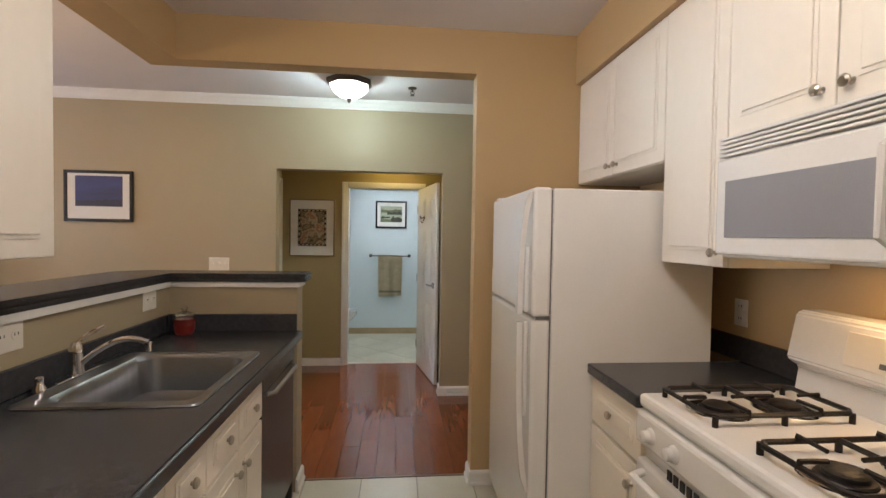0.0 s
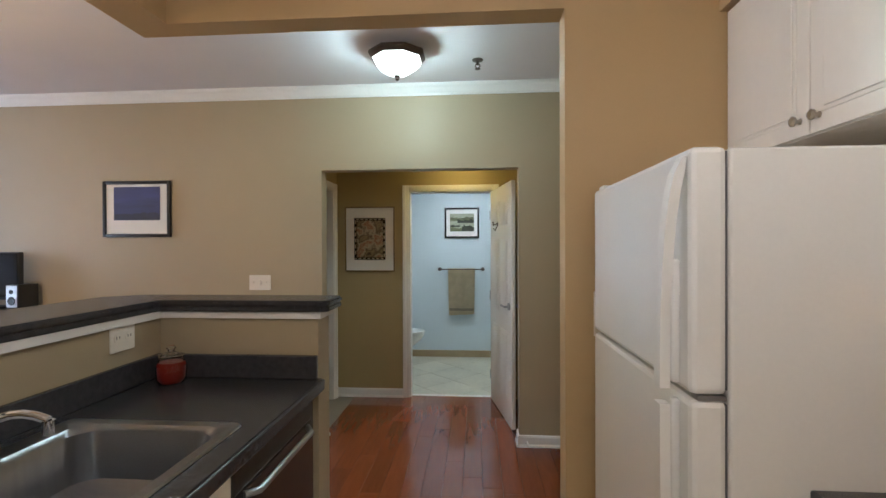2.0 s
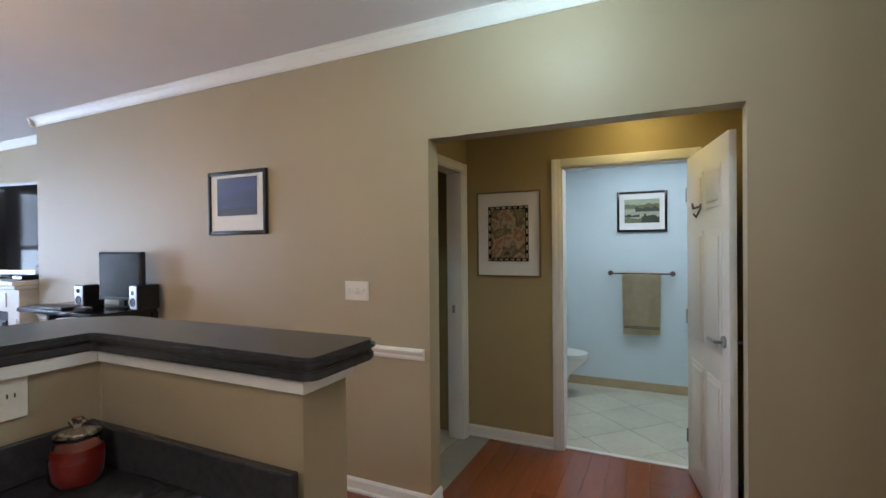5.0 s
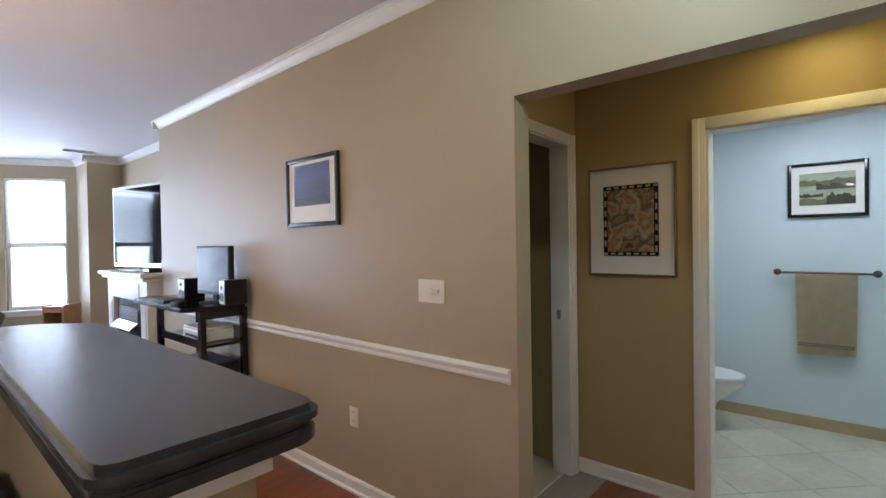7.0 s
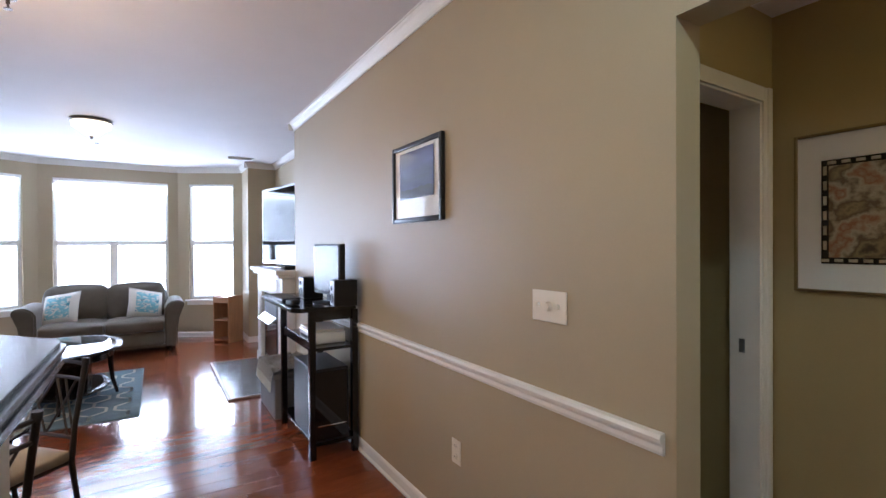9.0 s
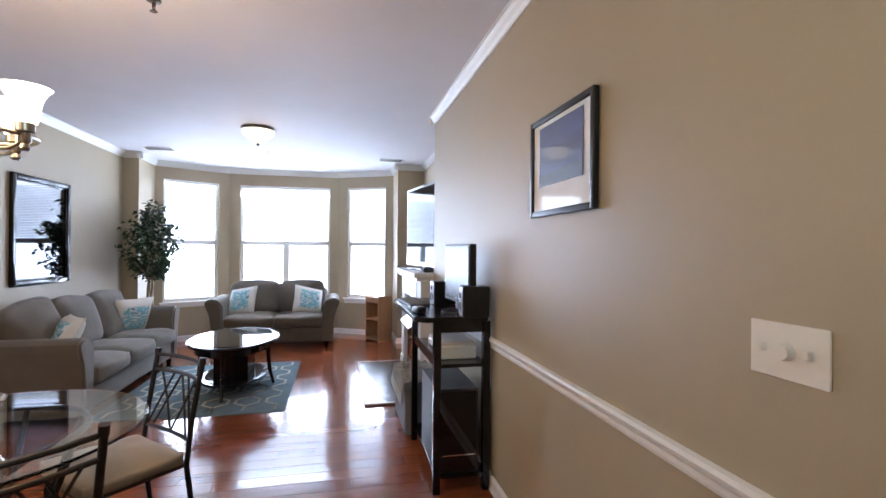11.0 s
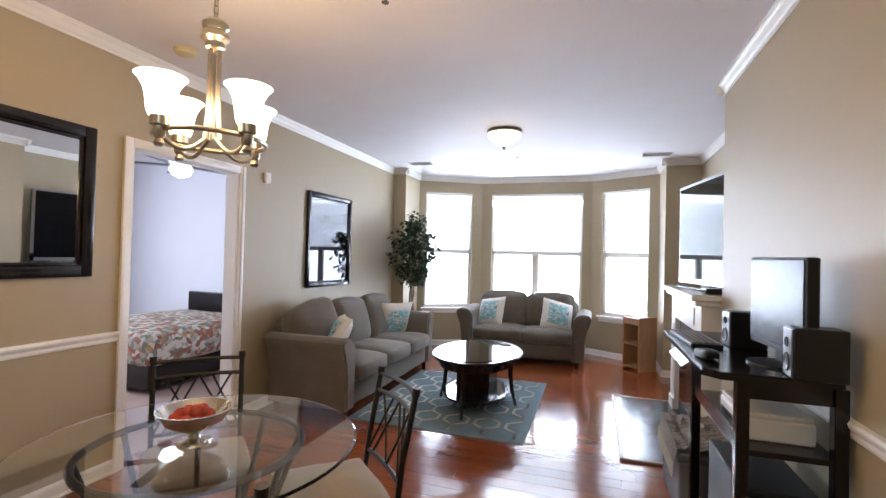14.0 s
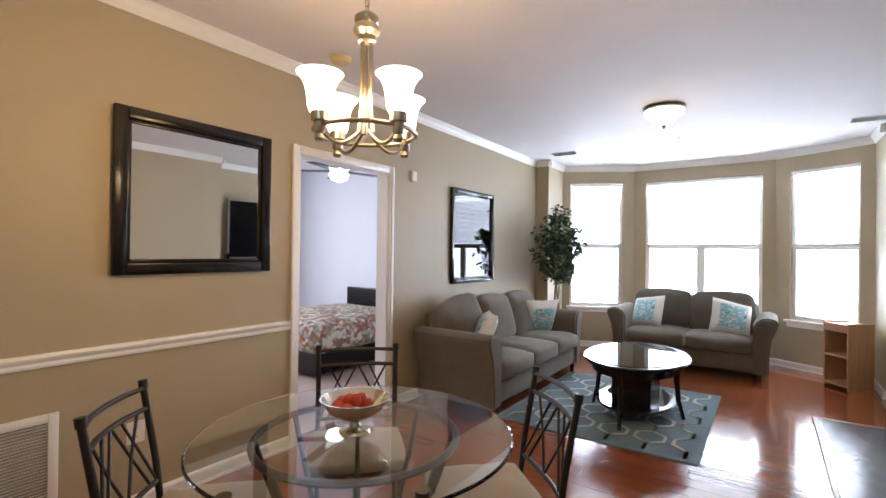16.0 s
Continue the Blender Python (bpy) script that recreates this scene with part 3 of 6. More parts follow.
SLAT = slat_mat()
for k, (m, s0, s1) in enumerate(facets):
    mid = 1.525
    win = thing("window_" + str(k + 1), "white framed sash window with raised blinds", "window", m)
    win["kind"] = "structure"
    for name, d in (("side_frame", (s0, s0 + 0.045, -0.11, -0.05, ZB, ZT)), ("side_frame", (s1 - 0.045, s1, -0.11, -0.05, ZB, ZT)),
                    ("head_frame", (s0 + 0.045, s1 - 0.045, -0.11, -0.05, ZT - 0.045, ZT)), ("bottom_frame", (s0 + 0.045, s1 - 0.045, -0.11, -0.05, ZB, ZB + 0.05)),
                    ("meeting_rail", (s0 + 0.045, s1 - 0.045, -0.10, -0.05, mid - 0.045, mid))):
        block(name, d, WHITE, win, 0.003)
    panes = [(s0 + 0.045, s1 - 0.045)]
    if k == 1:
        c = (s0 + s1) / 2
        block("mullion", (c - 0.05, c + 0.05, -0.105, -0.05, ZB + 0.05, mid - 0.045), WHITE, win, 0.003)
        panes = [(s0 + 0.045, c - 0.05), (c + 0.05, s1 - 0.045)]
    for a, b in panes:
        g = block("pane", (a, b, -0.088, -0.084, ZB + 0.05, mid - 0.045), GLASS, win, 0)
        g.visible_shadow = False
    g = block("pane", (s0 + 0.045, s1 - 0.045, -0.088, -0.084, mid, ZT - 0.045), GLASS, win, 0)
    g.visible_shadow = False
    block("window_sill", (s0 - 0.05, s1 + 0.05, -0.05, 0.045, ZB - 0.03, ZB - 0.002), WHITE, win, 0.006)
    block("apron", (s0 - 0.03, s1 + 0.03, 0.001, 0.014, ZB - 0.09, ZB - 0.03), WHITE, win, 0.003)
    blind = thing("window_blind", "white slatted blind drawn half way down", "blind", m, "blinds of the bay window")
    block("headrail", (s0 + 0.006, s1 - 0.006, -0.046, -0.006, ZT - 0.045, ZT - 0.004), WHITE, blind, 0.003)
    block("bottom_rail", (s0 + 0.01, s1 - 0.01, -0.042, -0.010, mid - 0.012, mid + 0.030), WHITE, blind, 0.004)
    bm = bmesh.new()
    box(bm, s0 + 0.01, s1 - 0.01, -0.012, 0.012, -0.0008, 0.0008)
    data = None
    z = ZT - 0.07
    while z > mid + 0.04:
        if data is None:
            ob = part("slat", bm, SLAT, blind, smooth=None)
            data = ob.data
        else:
            ob = new("slat", data)
            ob.parent = blind
        ob.matrix_basis = pose(0, -0.027, z, 40)
        z -= 0.024


def casing(name, axis, at, a, b, top, side, wide=0.062, label="white moulded door casing"):
    """Casing round an opening from a to b in a wall; axis is the wall's own way, side the way it faces."""
    ob = thing(name, label, "trim")
    ob["kind"] = "structure"
    for pname, lo, hi, z0, z1 in (("jamb_casing", a - wide, a, 0, top + wide), ("jamb_casing", b, b + wide, 0, top + wide), ("head_casing", a, b, top, top + wide)):
        bm = bmesh.new()
        for q0, q1, t in ((0, 1, 0.012), (0.0, 0.55, 0.020) if lo < a else ((0.45, 1, 0.020) if lo >= b else (0, 1, 0.013))):
            l, h = lo + (hi - lo) * q0, lo + (hi - lo) * q1
            d = sorted((at, at + side * t))
            zz = (z0, z1)
            if axis == "x":
                box(bm, l, h, d[0], d[1], *zz, bevel=0.003)
            else:
                box(bm, d[0], d[1], l, h, *zz, bevel=0.003)
        part(pname, bm, WHITE, ob)
    return ob


def lining(name, axis, lo, hi, a, b, top, label):
    ob = thing(name, label, "trim")
    ob["kind"] = "structure"
    t = 0.016
    for pname, l, h, z0, z1 in (("jamb", a, a + t, 0, top), ("jamb", b - t, b, 0, top), ("head", a + t, b - t, top - t, top)):
        d = (l, h, lo, hi, z0, z1) if axis == "x" else (lo, hi, l, h, z0, z1)
        block(pname, d, WHITE, ob, 0.002)
    return ob


casing("trim_bedroom_door", "x", 0.565, -4.60, -3.645, 2.09, 1)
lining("trim_bedroom_jamb", "x", 0.443, 0.568, -4.602, -3.643, 2.102, "white painted bedroom door jamb")
casing("trim_bath_door", "x", 5.38, -0.51, 0.315, 2.04, -1)
lining("trim_bath_jamb", "x", 5.377, 5.503, -0.512, 0.317, 2.047, "white painted bathroom door jamb")
casing("trim_closet_door", "y", -1.24, 4.62, 5.28, 2.055, 1)
lining("trim_closet_jamb", "y", -1.363, -1.237, 4.618, 5.282, 2.062, "white painted closet door jamb")

# six-panel bathroom door, standing open towards the hall
door = thing("door_1", "white six-panel interior door standing wide open", "door", pose(0.312, 5.375, 0, 0, 0, 0) @ pose(0, 0, 0, 0, 0, -90 + 10.3))
door["kind"] = "structure"
W = 0.80
bm = bmesh.new()
box(bm, 0, W, -0.017, 0.017, 0.012, 2.03, bevel=0.002)
part("door_leaf", bm, WHITE, door)
for z0, z1 in ((0.20, 0.78), (0.92, 1.56), (1.68, 1.90)):
    for x0, x1 in ((0.11, 0.365), (0.435, 0.69)):
        for s in (-1, 1):
            bm = bmesh.new()
            y = s * 0.017
            box(bm, x0, x1, min(y, y + s * 0.004), max(y, y + s * 0.004), z0, z1, bevel=0.0015)
            box(bm, x0 + 0.03, x1 - 0.03, min(y + s * 0.003, y + s * 0.011), max(y + s * 0.003, y + s * 0.011), z0 + 0.03, z1 - 0.03, bevel=0.005)
            part("panel", bm, WHITE, door)
for s in (-1, 1):
    bm = bmesh.new()
    rod(bm, (W - 0.07, s * 0.017, 1.0), (W - 0.07, s * 0.028, 1.0), 0.03, segments=20)
    tube(bm, [(W - 0.07, s * 0.03, 1.0), (W - 0.07, s * 0.06, 1.0), (W - 0.18, s * 0.062, 1.0)], 0.009)
    part("door_handle", bm, STEEL, door, "brushed steel lever handle")
bm = bmesh.new()
rod(bm, (0.33, -0.017, 1.70), (0.33, -0.026, 1.70), 0.02)
tube(bm, [(0.33, -0.026, 1.70), (0.33, -0.06, 1.69), (0.33, -0.065, 1.72)], 0.006)
tube(bm, [(0.33, -0.026, 1.68), (0.33, -0.045, 1.64), (0.33, -0.06, 1.66)], 0.006)
part("coat_hook", bm, BRONZE, door, "dark bronze robe hook")
for z in (0.25, 1.02, 1.80):
    bm = bmesh.new()
    rod(bm, (-0.004, -0.02, z - 0.045), (-0.004, -0.02, z + 0.045), 0.006)
    part("hinge", bm, STEEL, door)


def framed(name, label, x0, x1, z0, z1, y, side, rim, frame_mat, inner, print_mat, lip=None):
    """A picture hung on a wall that runs along x."""
    ob = thing(name, label, "picture", pose((x0 + x1) / 2, y, z0))
    w, h = (x1 - x0) / 2, z1 - z0
    def d(a, b):
        return sorted((side * a, side * b))
    bm = bmesh.new()
    for r in ((-w, -w + rim, 0, h), (w - rim, w, 0, h), (-w + rim, w - rim, 0, rim), (-w + rim, w - rim, h - rim, h)):
        box(bm, r[0], r[1], *d(0.002, 0.026), r[2], r[3], bevel=0.004)
    part("frame", bm, frame_mat, ob)
    block("mat_board", (-w + rim, w - rim, *d(0.004, 0.014), rim, h - rim), MAT, ob, 0)
    cx = (x0 + x1) / 2
    a, b, c, e = inner
    if lip:
        block("inner_border", (a - cx - 0.025, b - cx + 0.025, *d(0.0145, 0.0165), c - z0 - 0.025, e - z0 + 0.025), lip, ob, 0)
    block("print", (a - cx, b - cx, *d(0.017, 0.0185), c - z0, e - z0), print_mat, ob, 0)
    return ob


def ink(parent, name, mat, outline, depth, label=""):
    """A flat printed shape in (x, z), lying on a picture that faces -y."""
    bm = bmesh.new()
    prism_y(bm, outline, -depth, -depth + 0.0004)
    return part(name, bm, mat, parent, label, smooth=None)


def ridge(x0, x1, base, line, height, seed, n=18):
    """A hill outline: flat below, uneven above."""
    top = [(x1 + (x0 - x1) * k / n, line + height * noise.noise((k * 0.37, seed, 0.5)) + 0.3 * height * noise.noise((k * 1.3, seed, 2.5))) for k in range(n + 1)]
    return [(x0, base), (x1, base)] + [(x, max(base + 0.004, z)) for x, z in top]


pic = framed("framed_picture", "black framed dusk-blue print in a white mat", -2.797, -2.237, 1.579, 2.022, 4.31, -1, 0.026, BLACK, (-2.706, -2.322, 1.712, 1.975), NIGHT)
ink(pic, "printed_sea", DUSK, ridge(-0.188, 0.194, 0.134, 0.185, 0.018, 3.0), 0.0190, "dark sea at the foot of the print")
pic = framed("framed_picture", "cream framed brown abstract figure print", -1.15, -0.65, 1.25, 1.895, 5.38, -1, 0.012, GILT, (-1.032, -0.768, 1.392, 1.757), FIGURES, ESPRESSO)
rng = random.Random(8)
for k in range(26):
    u = k / 26 * 4
    side, f = int(u), u - int(u)
    x, z = [(-0.145 + 0.29 * f, 0.130), (0.145, 0.130 + 0.39 * f), (0.145 - 0.29 * f, 0.52), (-0.145, 0.52 - 0.39 * f)][side]
    w, h = ((0.014, 0.006) if side % 2 == 0 else (0.006, 0.018))
    ink(pic, "border_block", CREAMFRAME, [(x - w, z - h), (x + w, z - h), (x + w, z + h), (x - w, z + h)], 0.0170)
pic = framed("framed_picture", "small dark framed green landscape print", -0.272, 0.195, 1.61, 2.02, 7.1, -1, 0.024, ESPRESSO, (-0.20, 0.125, 1.70, 1.94), LAKE)
a, b = -0.161, 0.163
ink(pic, "printed_far_hill", SHORE, ridge(a, b, 0.235, 0.275, 0.02, 1.0), 0.0190)
ink(pic, "printed_near_hill", HILL, ridge(-0.06, b, 0.205, 0.25, 0.035, 4.0), 0.0195)
ink(pic, "printed_shore", SHORE, ridge(a, b, 0.092, 0.14, 0.02, 7.0), 0.0190)
ink(pic, "printed_rocks", HILL, ridge(0.0, b, 0.093, 0.165, 0.04, 9.0), 0.0195)
ink(pic, "printed_rocks", HILL, ridge(a, -0.02, 0.15, 0.175, 0.015, 12.0), 0.0197)


def mirror(label, x0, x1, z0, z1, y, rim, glass=MIRROR):
    ob = thing("wall_mirror", label, "mirror", pose((x0 + x1) / 2, y, z0))
    w, h = (x1 - x0) / 2, z1 - z0
    bm = bmesh.new()
    for r in ((-w, -w + rim, 0, h), (w - rim, w, 0, h), (-w + rim, w - rim, 0, rim), (-w + rim, w - rim, h - rim, h)):
        box(bm, r[0], r[1], 0.002, 0.035, r[2], r[3], bevel=0.008)
    t = rim * 0.3
    for r in ((-w + rim, -w + rim + t, rim, h - rim), (w - rim - t, w - rim, rim, h - rim), (-w + rim + t, w - rim - t, rim, rim + t), (-w + rim + t, w - rim - t, h - rim - t, h - rim)):
        box(bm, r[0], r[1], 0.004, 0.022, r[2], r[3], bevel=0.003)
    part("frame", bm, ESPRESSO, ob, "dark espresso wooden frame")
    block("mirror_glass", (-w + rim + t, w - rim - t, 0.006, 0.012, rim + t, h - rim - t), glass, ob, 0)


mirror("large wall mirror in a dark espresso frame", -3.397, -2.484, 1.258, 2.143, 0.565, 0.065)
# framed glass built as a mirror, its reflection toned down by the dark silver
mirror("upright glass with a dimmed reflection in a dark espresso frame", -6.485, -5.572, 1.06, 2.09, 0.565, 0.05, DIMMED)


def wall_plate(name, label, cat, m, w, h, kind):
    """A cover plate in local x (across), z (up), facing -y."""
    ob = thing(name, label, cat, m)
    block("cover_plate", (-w / 2, w / 2, -0.006, 0.0, -h / 2, h / 2), PLATE, ob, 0.002)
    if kind == "outlet":
        for z in (-0.027, 0.027) if w < 0.1 else (0,):
            for x in ((0,) if w < 0.1 else (-0.028, 0.028)):
                bm = bmesh.new()
                rod(bm, (x, -0.005, z), (x, -0.009, z), 0.018, segments=16)
                part("socket", bm, PLATE, ob)
                for dx in (-0.007, 0.007):
                    block("slot", (x + dx - 0.0015, x + dx + 0.0015, -0.0096, -0.0088, z - 0.002, z + 0.008), BLACK, ob, 0)
    elif kind == "switch":
        for x in (-0.05, 0.05):
            block("toggle", (x - 0.005, x + 0.005, -0.020, -0.005, -0.006, 0.012), PLATE, ob, 0.002)
        bm = bmesh.new()
        rod(bm, (0, -0.005, 0), (0, -0.024, 0), 0.019, 0.016, 18)
        part("dimmer_knob", bm, PLATE, ob)
    elif kind == "rocker":
        block("rocker", (-0.016, 0.016, -0.010, -0.005, -0.033, 0.033), PLATE, ob, 0.002)
    return ob


wall_plate("light_switch", "ivory three-gang switch plate with a dimmer knob", "switch", pose(-1.52, 4.31, 1.221), 0.172, 0.116, "switch")
wall_plate("wall_outlet", "ivory duplex wall outlet low on the tan wall", "outlet", pose(-2.147, 4.31, 0.447), 0.074, 0.116, "outlet")
wall_plate("wall_outlet", "ivory duplex outlet below the large mirror", "outlet", pose(-2.614, 0.565, 0.42, 0, 0, 180), 0.09, 0.116, "outlet")
wall_plate("wall_outlet", "ivory outlet on the half wall over the counter", "outlet", pose(-1.20, 2.50, 1.152, 0, 0, 90), 0.122, 0.105, "outlet")
wall_plate("wall_outlet", "ivory outlet on the half wall beside the sink", "outlet", pose(-1.20, 1.63, 1.152, 0, 0, 90), 0.122, 0.105, "outlet")
wall_plate("wall_outlet", "ivory outlet between the refrigerator and the range", "outlet", pose(1.55, 1.86, 1.19, 0, 0, -90), 0.074, 0.116, "outlet")
wall_plate("light_switch", "ivory rocker switch beside the refrigerator", "switch", pose(0.668, 2.74, 1.22), 0.07, 0.18, "rocker")
wall_plate("light_switch", "ivory switch plate inside the dark side room", "switch", pose(-1.60, 5.62, 1.14, 0, 0, 90), 0.12, 0.116, "rocker")
alarm = thing("wall_sensor", "small ivory sensor box high on the wall", "sensor", pose(-4.94, 0.565, 2.06))
block("case", (-0.035, 0.035, 0, 0.028, 0, 0.095), PLATE, alarm, 0.006)
block("lens", (-0.018, 0.018, 0.028, 0.031, 0.05, 0.08), WHITE, alarm, 0.001)
bm = bmesh.new()
vent = thing("wall_vent", "white louvred return-air grille low on the wall", "vent", pose(-2.02, 0.565, 0.15))
for r in ((-0.265, -0.225, 0, 0.47), (0.225, 0.265, 0, 0.47), (-0.225, 0.225, 0, 0.04), (-0.225, 0.225, 0.43, 0.47)):
    box(bm, r[0], r[1], 0, 0.012, r[2], r[3], bevel=0.002)
part("frame", bm, WHITE, vent)
block("backing", (-0.225, 0.225, 0.0005, 0.002, 0.04, 0.43), DARKWALL, vent, 0)
slat = None
for k in range(26):
    if slat is None:
        slat = block("slat", (-0.225, 0.225, -0.006, 0.006, -0.0008, 0.0008), WHITE, vent, 0)
        ob = slat
    else:
        ob = new("slat", slat.data)
        ob.parent = vent
    ob.matrix_basis = pose(0, 0.008, 0.048 + k * 0.0148, 45)

# ---- ceiling fixtures ----


def flush_light(label, x, y, shade_mat, r=0.17, sides=8, drop=0.17):
    neck = 0.04 if sides == 8 else 0.0
    ob = thing("ceiling_light", label, "lamp", pose(x, y, H, 0, 0, 22.5))
    lathe("stem", [(0.05, -0.001), (0.05, -0.05 * (sides == 8) - 0.002)], BRONZE, ob, "", 16)
    ob.matrix_basis = pose(x, y, H, 0, 0, 22.5)
    lathe("canopy", [(a * r, z * (1.0 if sides == 8 else 0.6) - neck) for a, z in ((0.80, -0.001), (1.0, -0.012), (1.02, -0.028), (0.94, -0.040), (0.90, -0.050), (0.80, -0.052))], BRONZE, ob, "dark bronze rim", sides if sides > 8 else 8)
    s = lathe("shade", [(r * (0.86 if sides == 8 else 0.95), (-0.050 if sides == 8 else -0.030) - neck), (r * (0.80 if sides == 8 else 0.90), -0.075 - neck), (r * 0.62, -0.105 - neck), (r * 0.36, -drop + 0.035), (r * 0.16, -drop + 0.025)], shade_mat, ob, "lit frosted glass bowl", sides)
    s.visible_shadow = False
    lathe("finial", [(0.016, -drop + 0.028), (0.022, -drop + 0.020), (0.012, -drop + 0.010), (0.014, -drop + 0.002), (0.004, -drop - 0.008)], BRONZE, ob, "", 14)
    return ob


flush_light("lit octagonal frosted ceiling light with a bronze rim", -0.317, 3.61, HALLSHADE, 0.175, 8, 0.21)
flush_light("round flush ceiling light with a bronze rim", -6.05, 2.55, LIVSHADE, 0.175, 28, 0.185)
for x, y in ((0.17, 3.87), (-3.44, 2.45)):
    ob = thing("fire_sprinkler", "small pendent fire sprinkler under the ceiling", "sprinkler", pose(x, y, H), "sprinklers")
    lathe("escutcheon", [(0.036, -0.001), (0.034, -0.008), (0.014, -0.014)], BRONZE, ob)
    bm = bmesh.new()
    rod(bm, (0, 0, -0.01), (0, 0, -0.035), 0.009)
    tube(bm, [(0.012, 0, -0.03), (0.016, 0, -0.045), (0, 0, -0.058)], 0.003)
    tube(bm, [(-0.012, 0, -0.03), (-0.016, 0, -0.045), (0, 0, -0.058)], 0.003)
    part("head", bm, BRONZE, ob)
    lathe("deflector", [(0.018, -0.062), (0.018, -0.059)], BRONZE, ob)
ob = thing("fire_sprinkler", "tiny concealed sprinkler cap on the ceiling", "sprinkler", pose(-7.29, 2.49, H))
lathe("cap", [(0.022, -0.001), (0.018, -0.014)], STEEL, ob)
ob = thing("smoke_detector", "round yellowed smoke detector on the ceiling", "detector", pose(-3.71, 0.915, H))
lathe("base", [(0.072, -0.001), (0.072, -0.012)], BRASSY, ob)
lathe("cover", [(0.066, -0.012), (0.062, -0.032), (0.045, -0.042), (0.02, -0.044)], BRASSY, ob)
for x, y in ((-7.45, 1.12), (-7.45, 4.13)):
    ob = thing("ceiling_vent", "white louvred ceiling vent near the bay", "vent", pose(x, y, H), "ceiling vents")
    bm = bmesh.new()
    for r in ((-0.09, -0.075, -0.17, 0.17), (0.075, 0.09, -0.17, 0.17), (-0.075, 0.075, -0.17, -0.155), (-0.075, 0.075, 0.155, 0.17)):
        box(bm, *r, -0.010, -0.001, bevel=0.002)
    part("frame", bm, WHITE, ob)
    block("backing", (-0.075, 0.075, -0.155, 0.155, -0.003, -0.001), BRONZE, ob, 0)
    for k in range(5):
        block("slat", (-0.011, 0.011, -0.155, 0.155, -0.0008, 0.0008), WHITE, ob, 0, m=pose(-0.056 + 0.028 * k, 0, -0.006, 0, 35))

# chandelier over the dining table
CH = (-2.755, 2.10)
ob = thing("chandelier", "brushed nickel four-light chandelier with frosted bell shades", "lamp", pose(*CH, -0.062, 0, 0, -10))
lathe("canopy", [(0.06, H + 0.061), (0.058, H + 0.045), (0.02, H + 0.025)], NICKEL, ob)
bm = bmesh.new()
z = H + 0.015
k = 0
while z > 2.36:
    a = (0.008, 0) if k % 2 else (0, 0.008)
    tube(bm, [(a[0], a[1], z), (a[0], a[1], z - 0.03), (-a[0], -a[1], z - 0.03), (-a[0], -a[1], z), (a[0], a[1], z)], 0.0022, 6)
    z -= 0.026
    k += 1
part("chain", bm, NICKEL, ob)
lathe("column_cap", [(0.010, 2.345), (0.030, 2.34), (0.046, 2.325), (0.046, 2.31), (0.038, 2.30), (0.050, 2.285), (0.050, 2.27), (0.034, 2.255), (0.034, 2.235), (0.026, 2.23)], NICKEL, ob)
for a in range(3):
    bm = bmesh.new()
    c, s = math.cos(a * 2.094), math.sin(a * 2.094)
    tube(bm, [(0.018 * c, 0.018 * s, 2.24), (0.018 * c, 0.018 * s, 2.0), (0.028 * c, 0.028 * s, 1.90)], 0.008)
    part("column", bm, NICKEL, ob)
bm = bmesh.new()
N, R = 40, 0.185
ring = [(R * math.cos(2 * math.pi * k / N), R * math.sin(2 * math.pi * k / N), 1.895) for k in range(N + 1)]
tube(bm, ring, 0.009, 8)
part("ring", bm, NICKEL, ob)
for k in range(4):
    c, s = math.cos(k * math.pi / 2), math.sin(k * math.pi / 2)
    arm = []
    for q in range(9):
        u = q / 8
        r, z = 0.02 + 0.175 * u, 1.905 - 0.062 * math.sin(math.pi * u * 0.9)
        arm.append((r * c, r * s, z))
    bm = bmesh.new()
    tube(bm, arm, 0.007)
    part("arm", bm, NICKEL, ob)
    m = Matrix.Translation((0.19 * c, 0.19 * s, 0))
    lathe("socket_cup", [(0.012, 1.835), (0.018, 1.845), (0.012, 1.86), (0.020, 1.87), (0.020, 1.90), (0.030, 1.905), (0.030, 1.935), (0.022, 1.94)], NICKEL, ob, "", 18, m)
    sh = lathe("shade", [(0.034, 1.935), (0.042, 1.955), (0.045, 1.99), (0.052, 2.025), (0.066, 2.052), (0.080, 2.066), (0.075, 2.066), (0.060, 2.047), (0.046, 2.02), (0.038, 1.98), (0.028, 1.945)], SHADE, ob, "lit frosted glass bell shade", 28, m)
    sh.visible_shadow = False
    bulb("chandelier_bulb", Matrix.Translation((*CH, 0)) @ pose(0, 0, 0, 0, 0, -10) @ Vector((0.2 * c, 0.2 * s, 1.98)), 8.5, WARM, 0.025)

# ---- living room ----


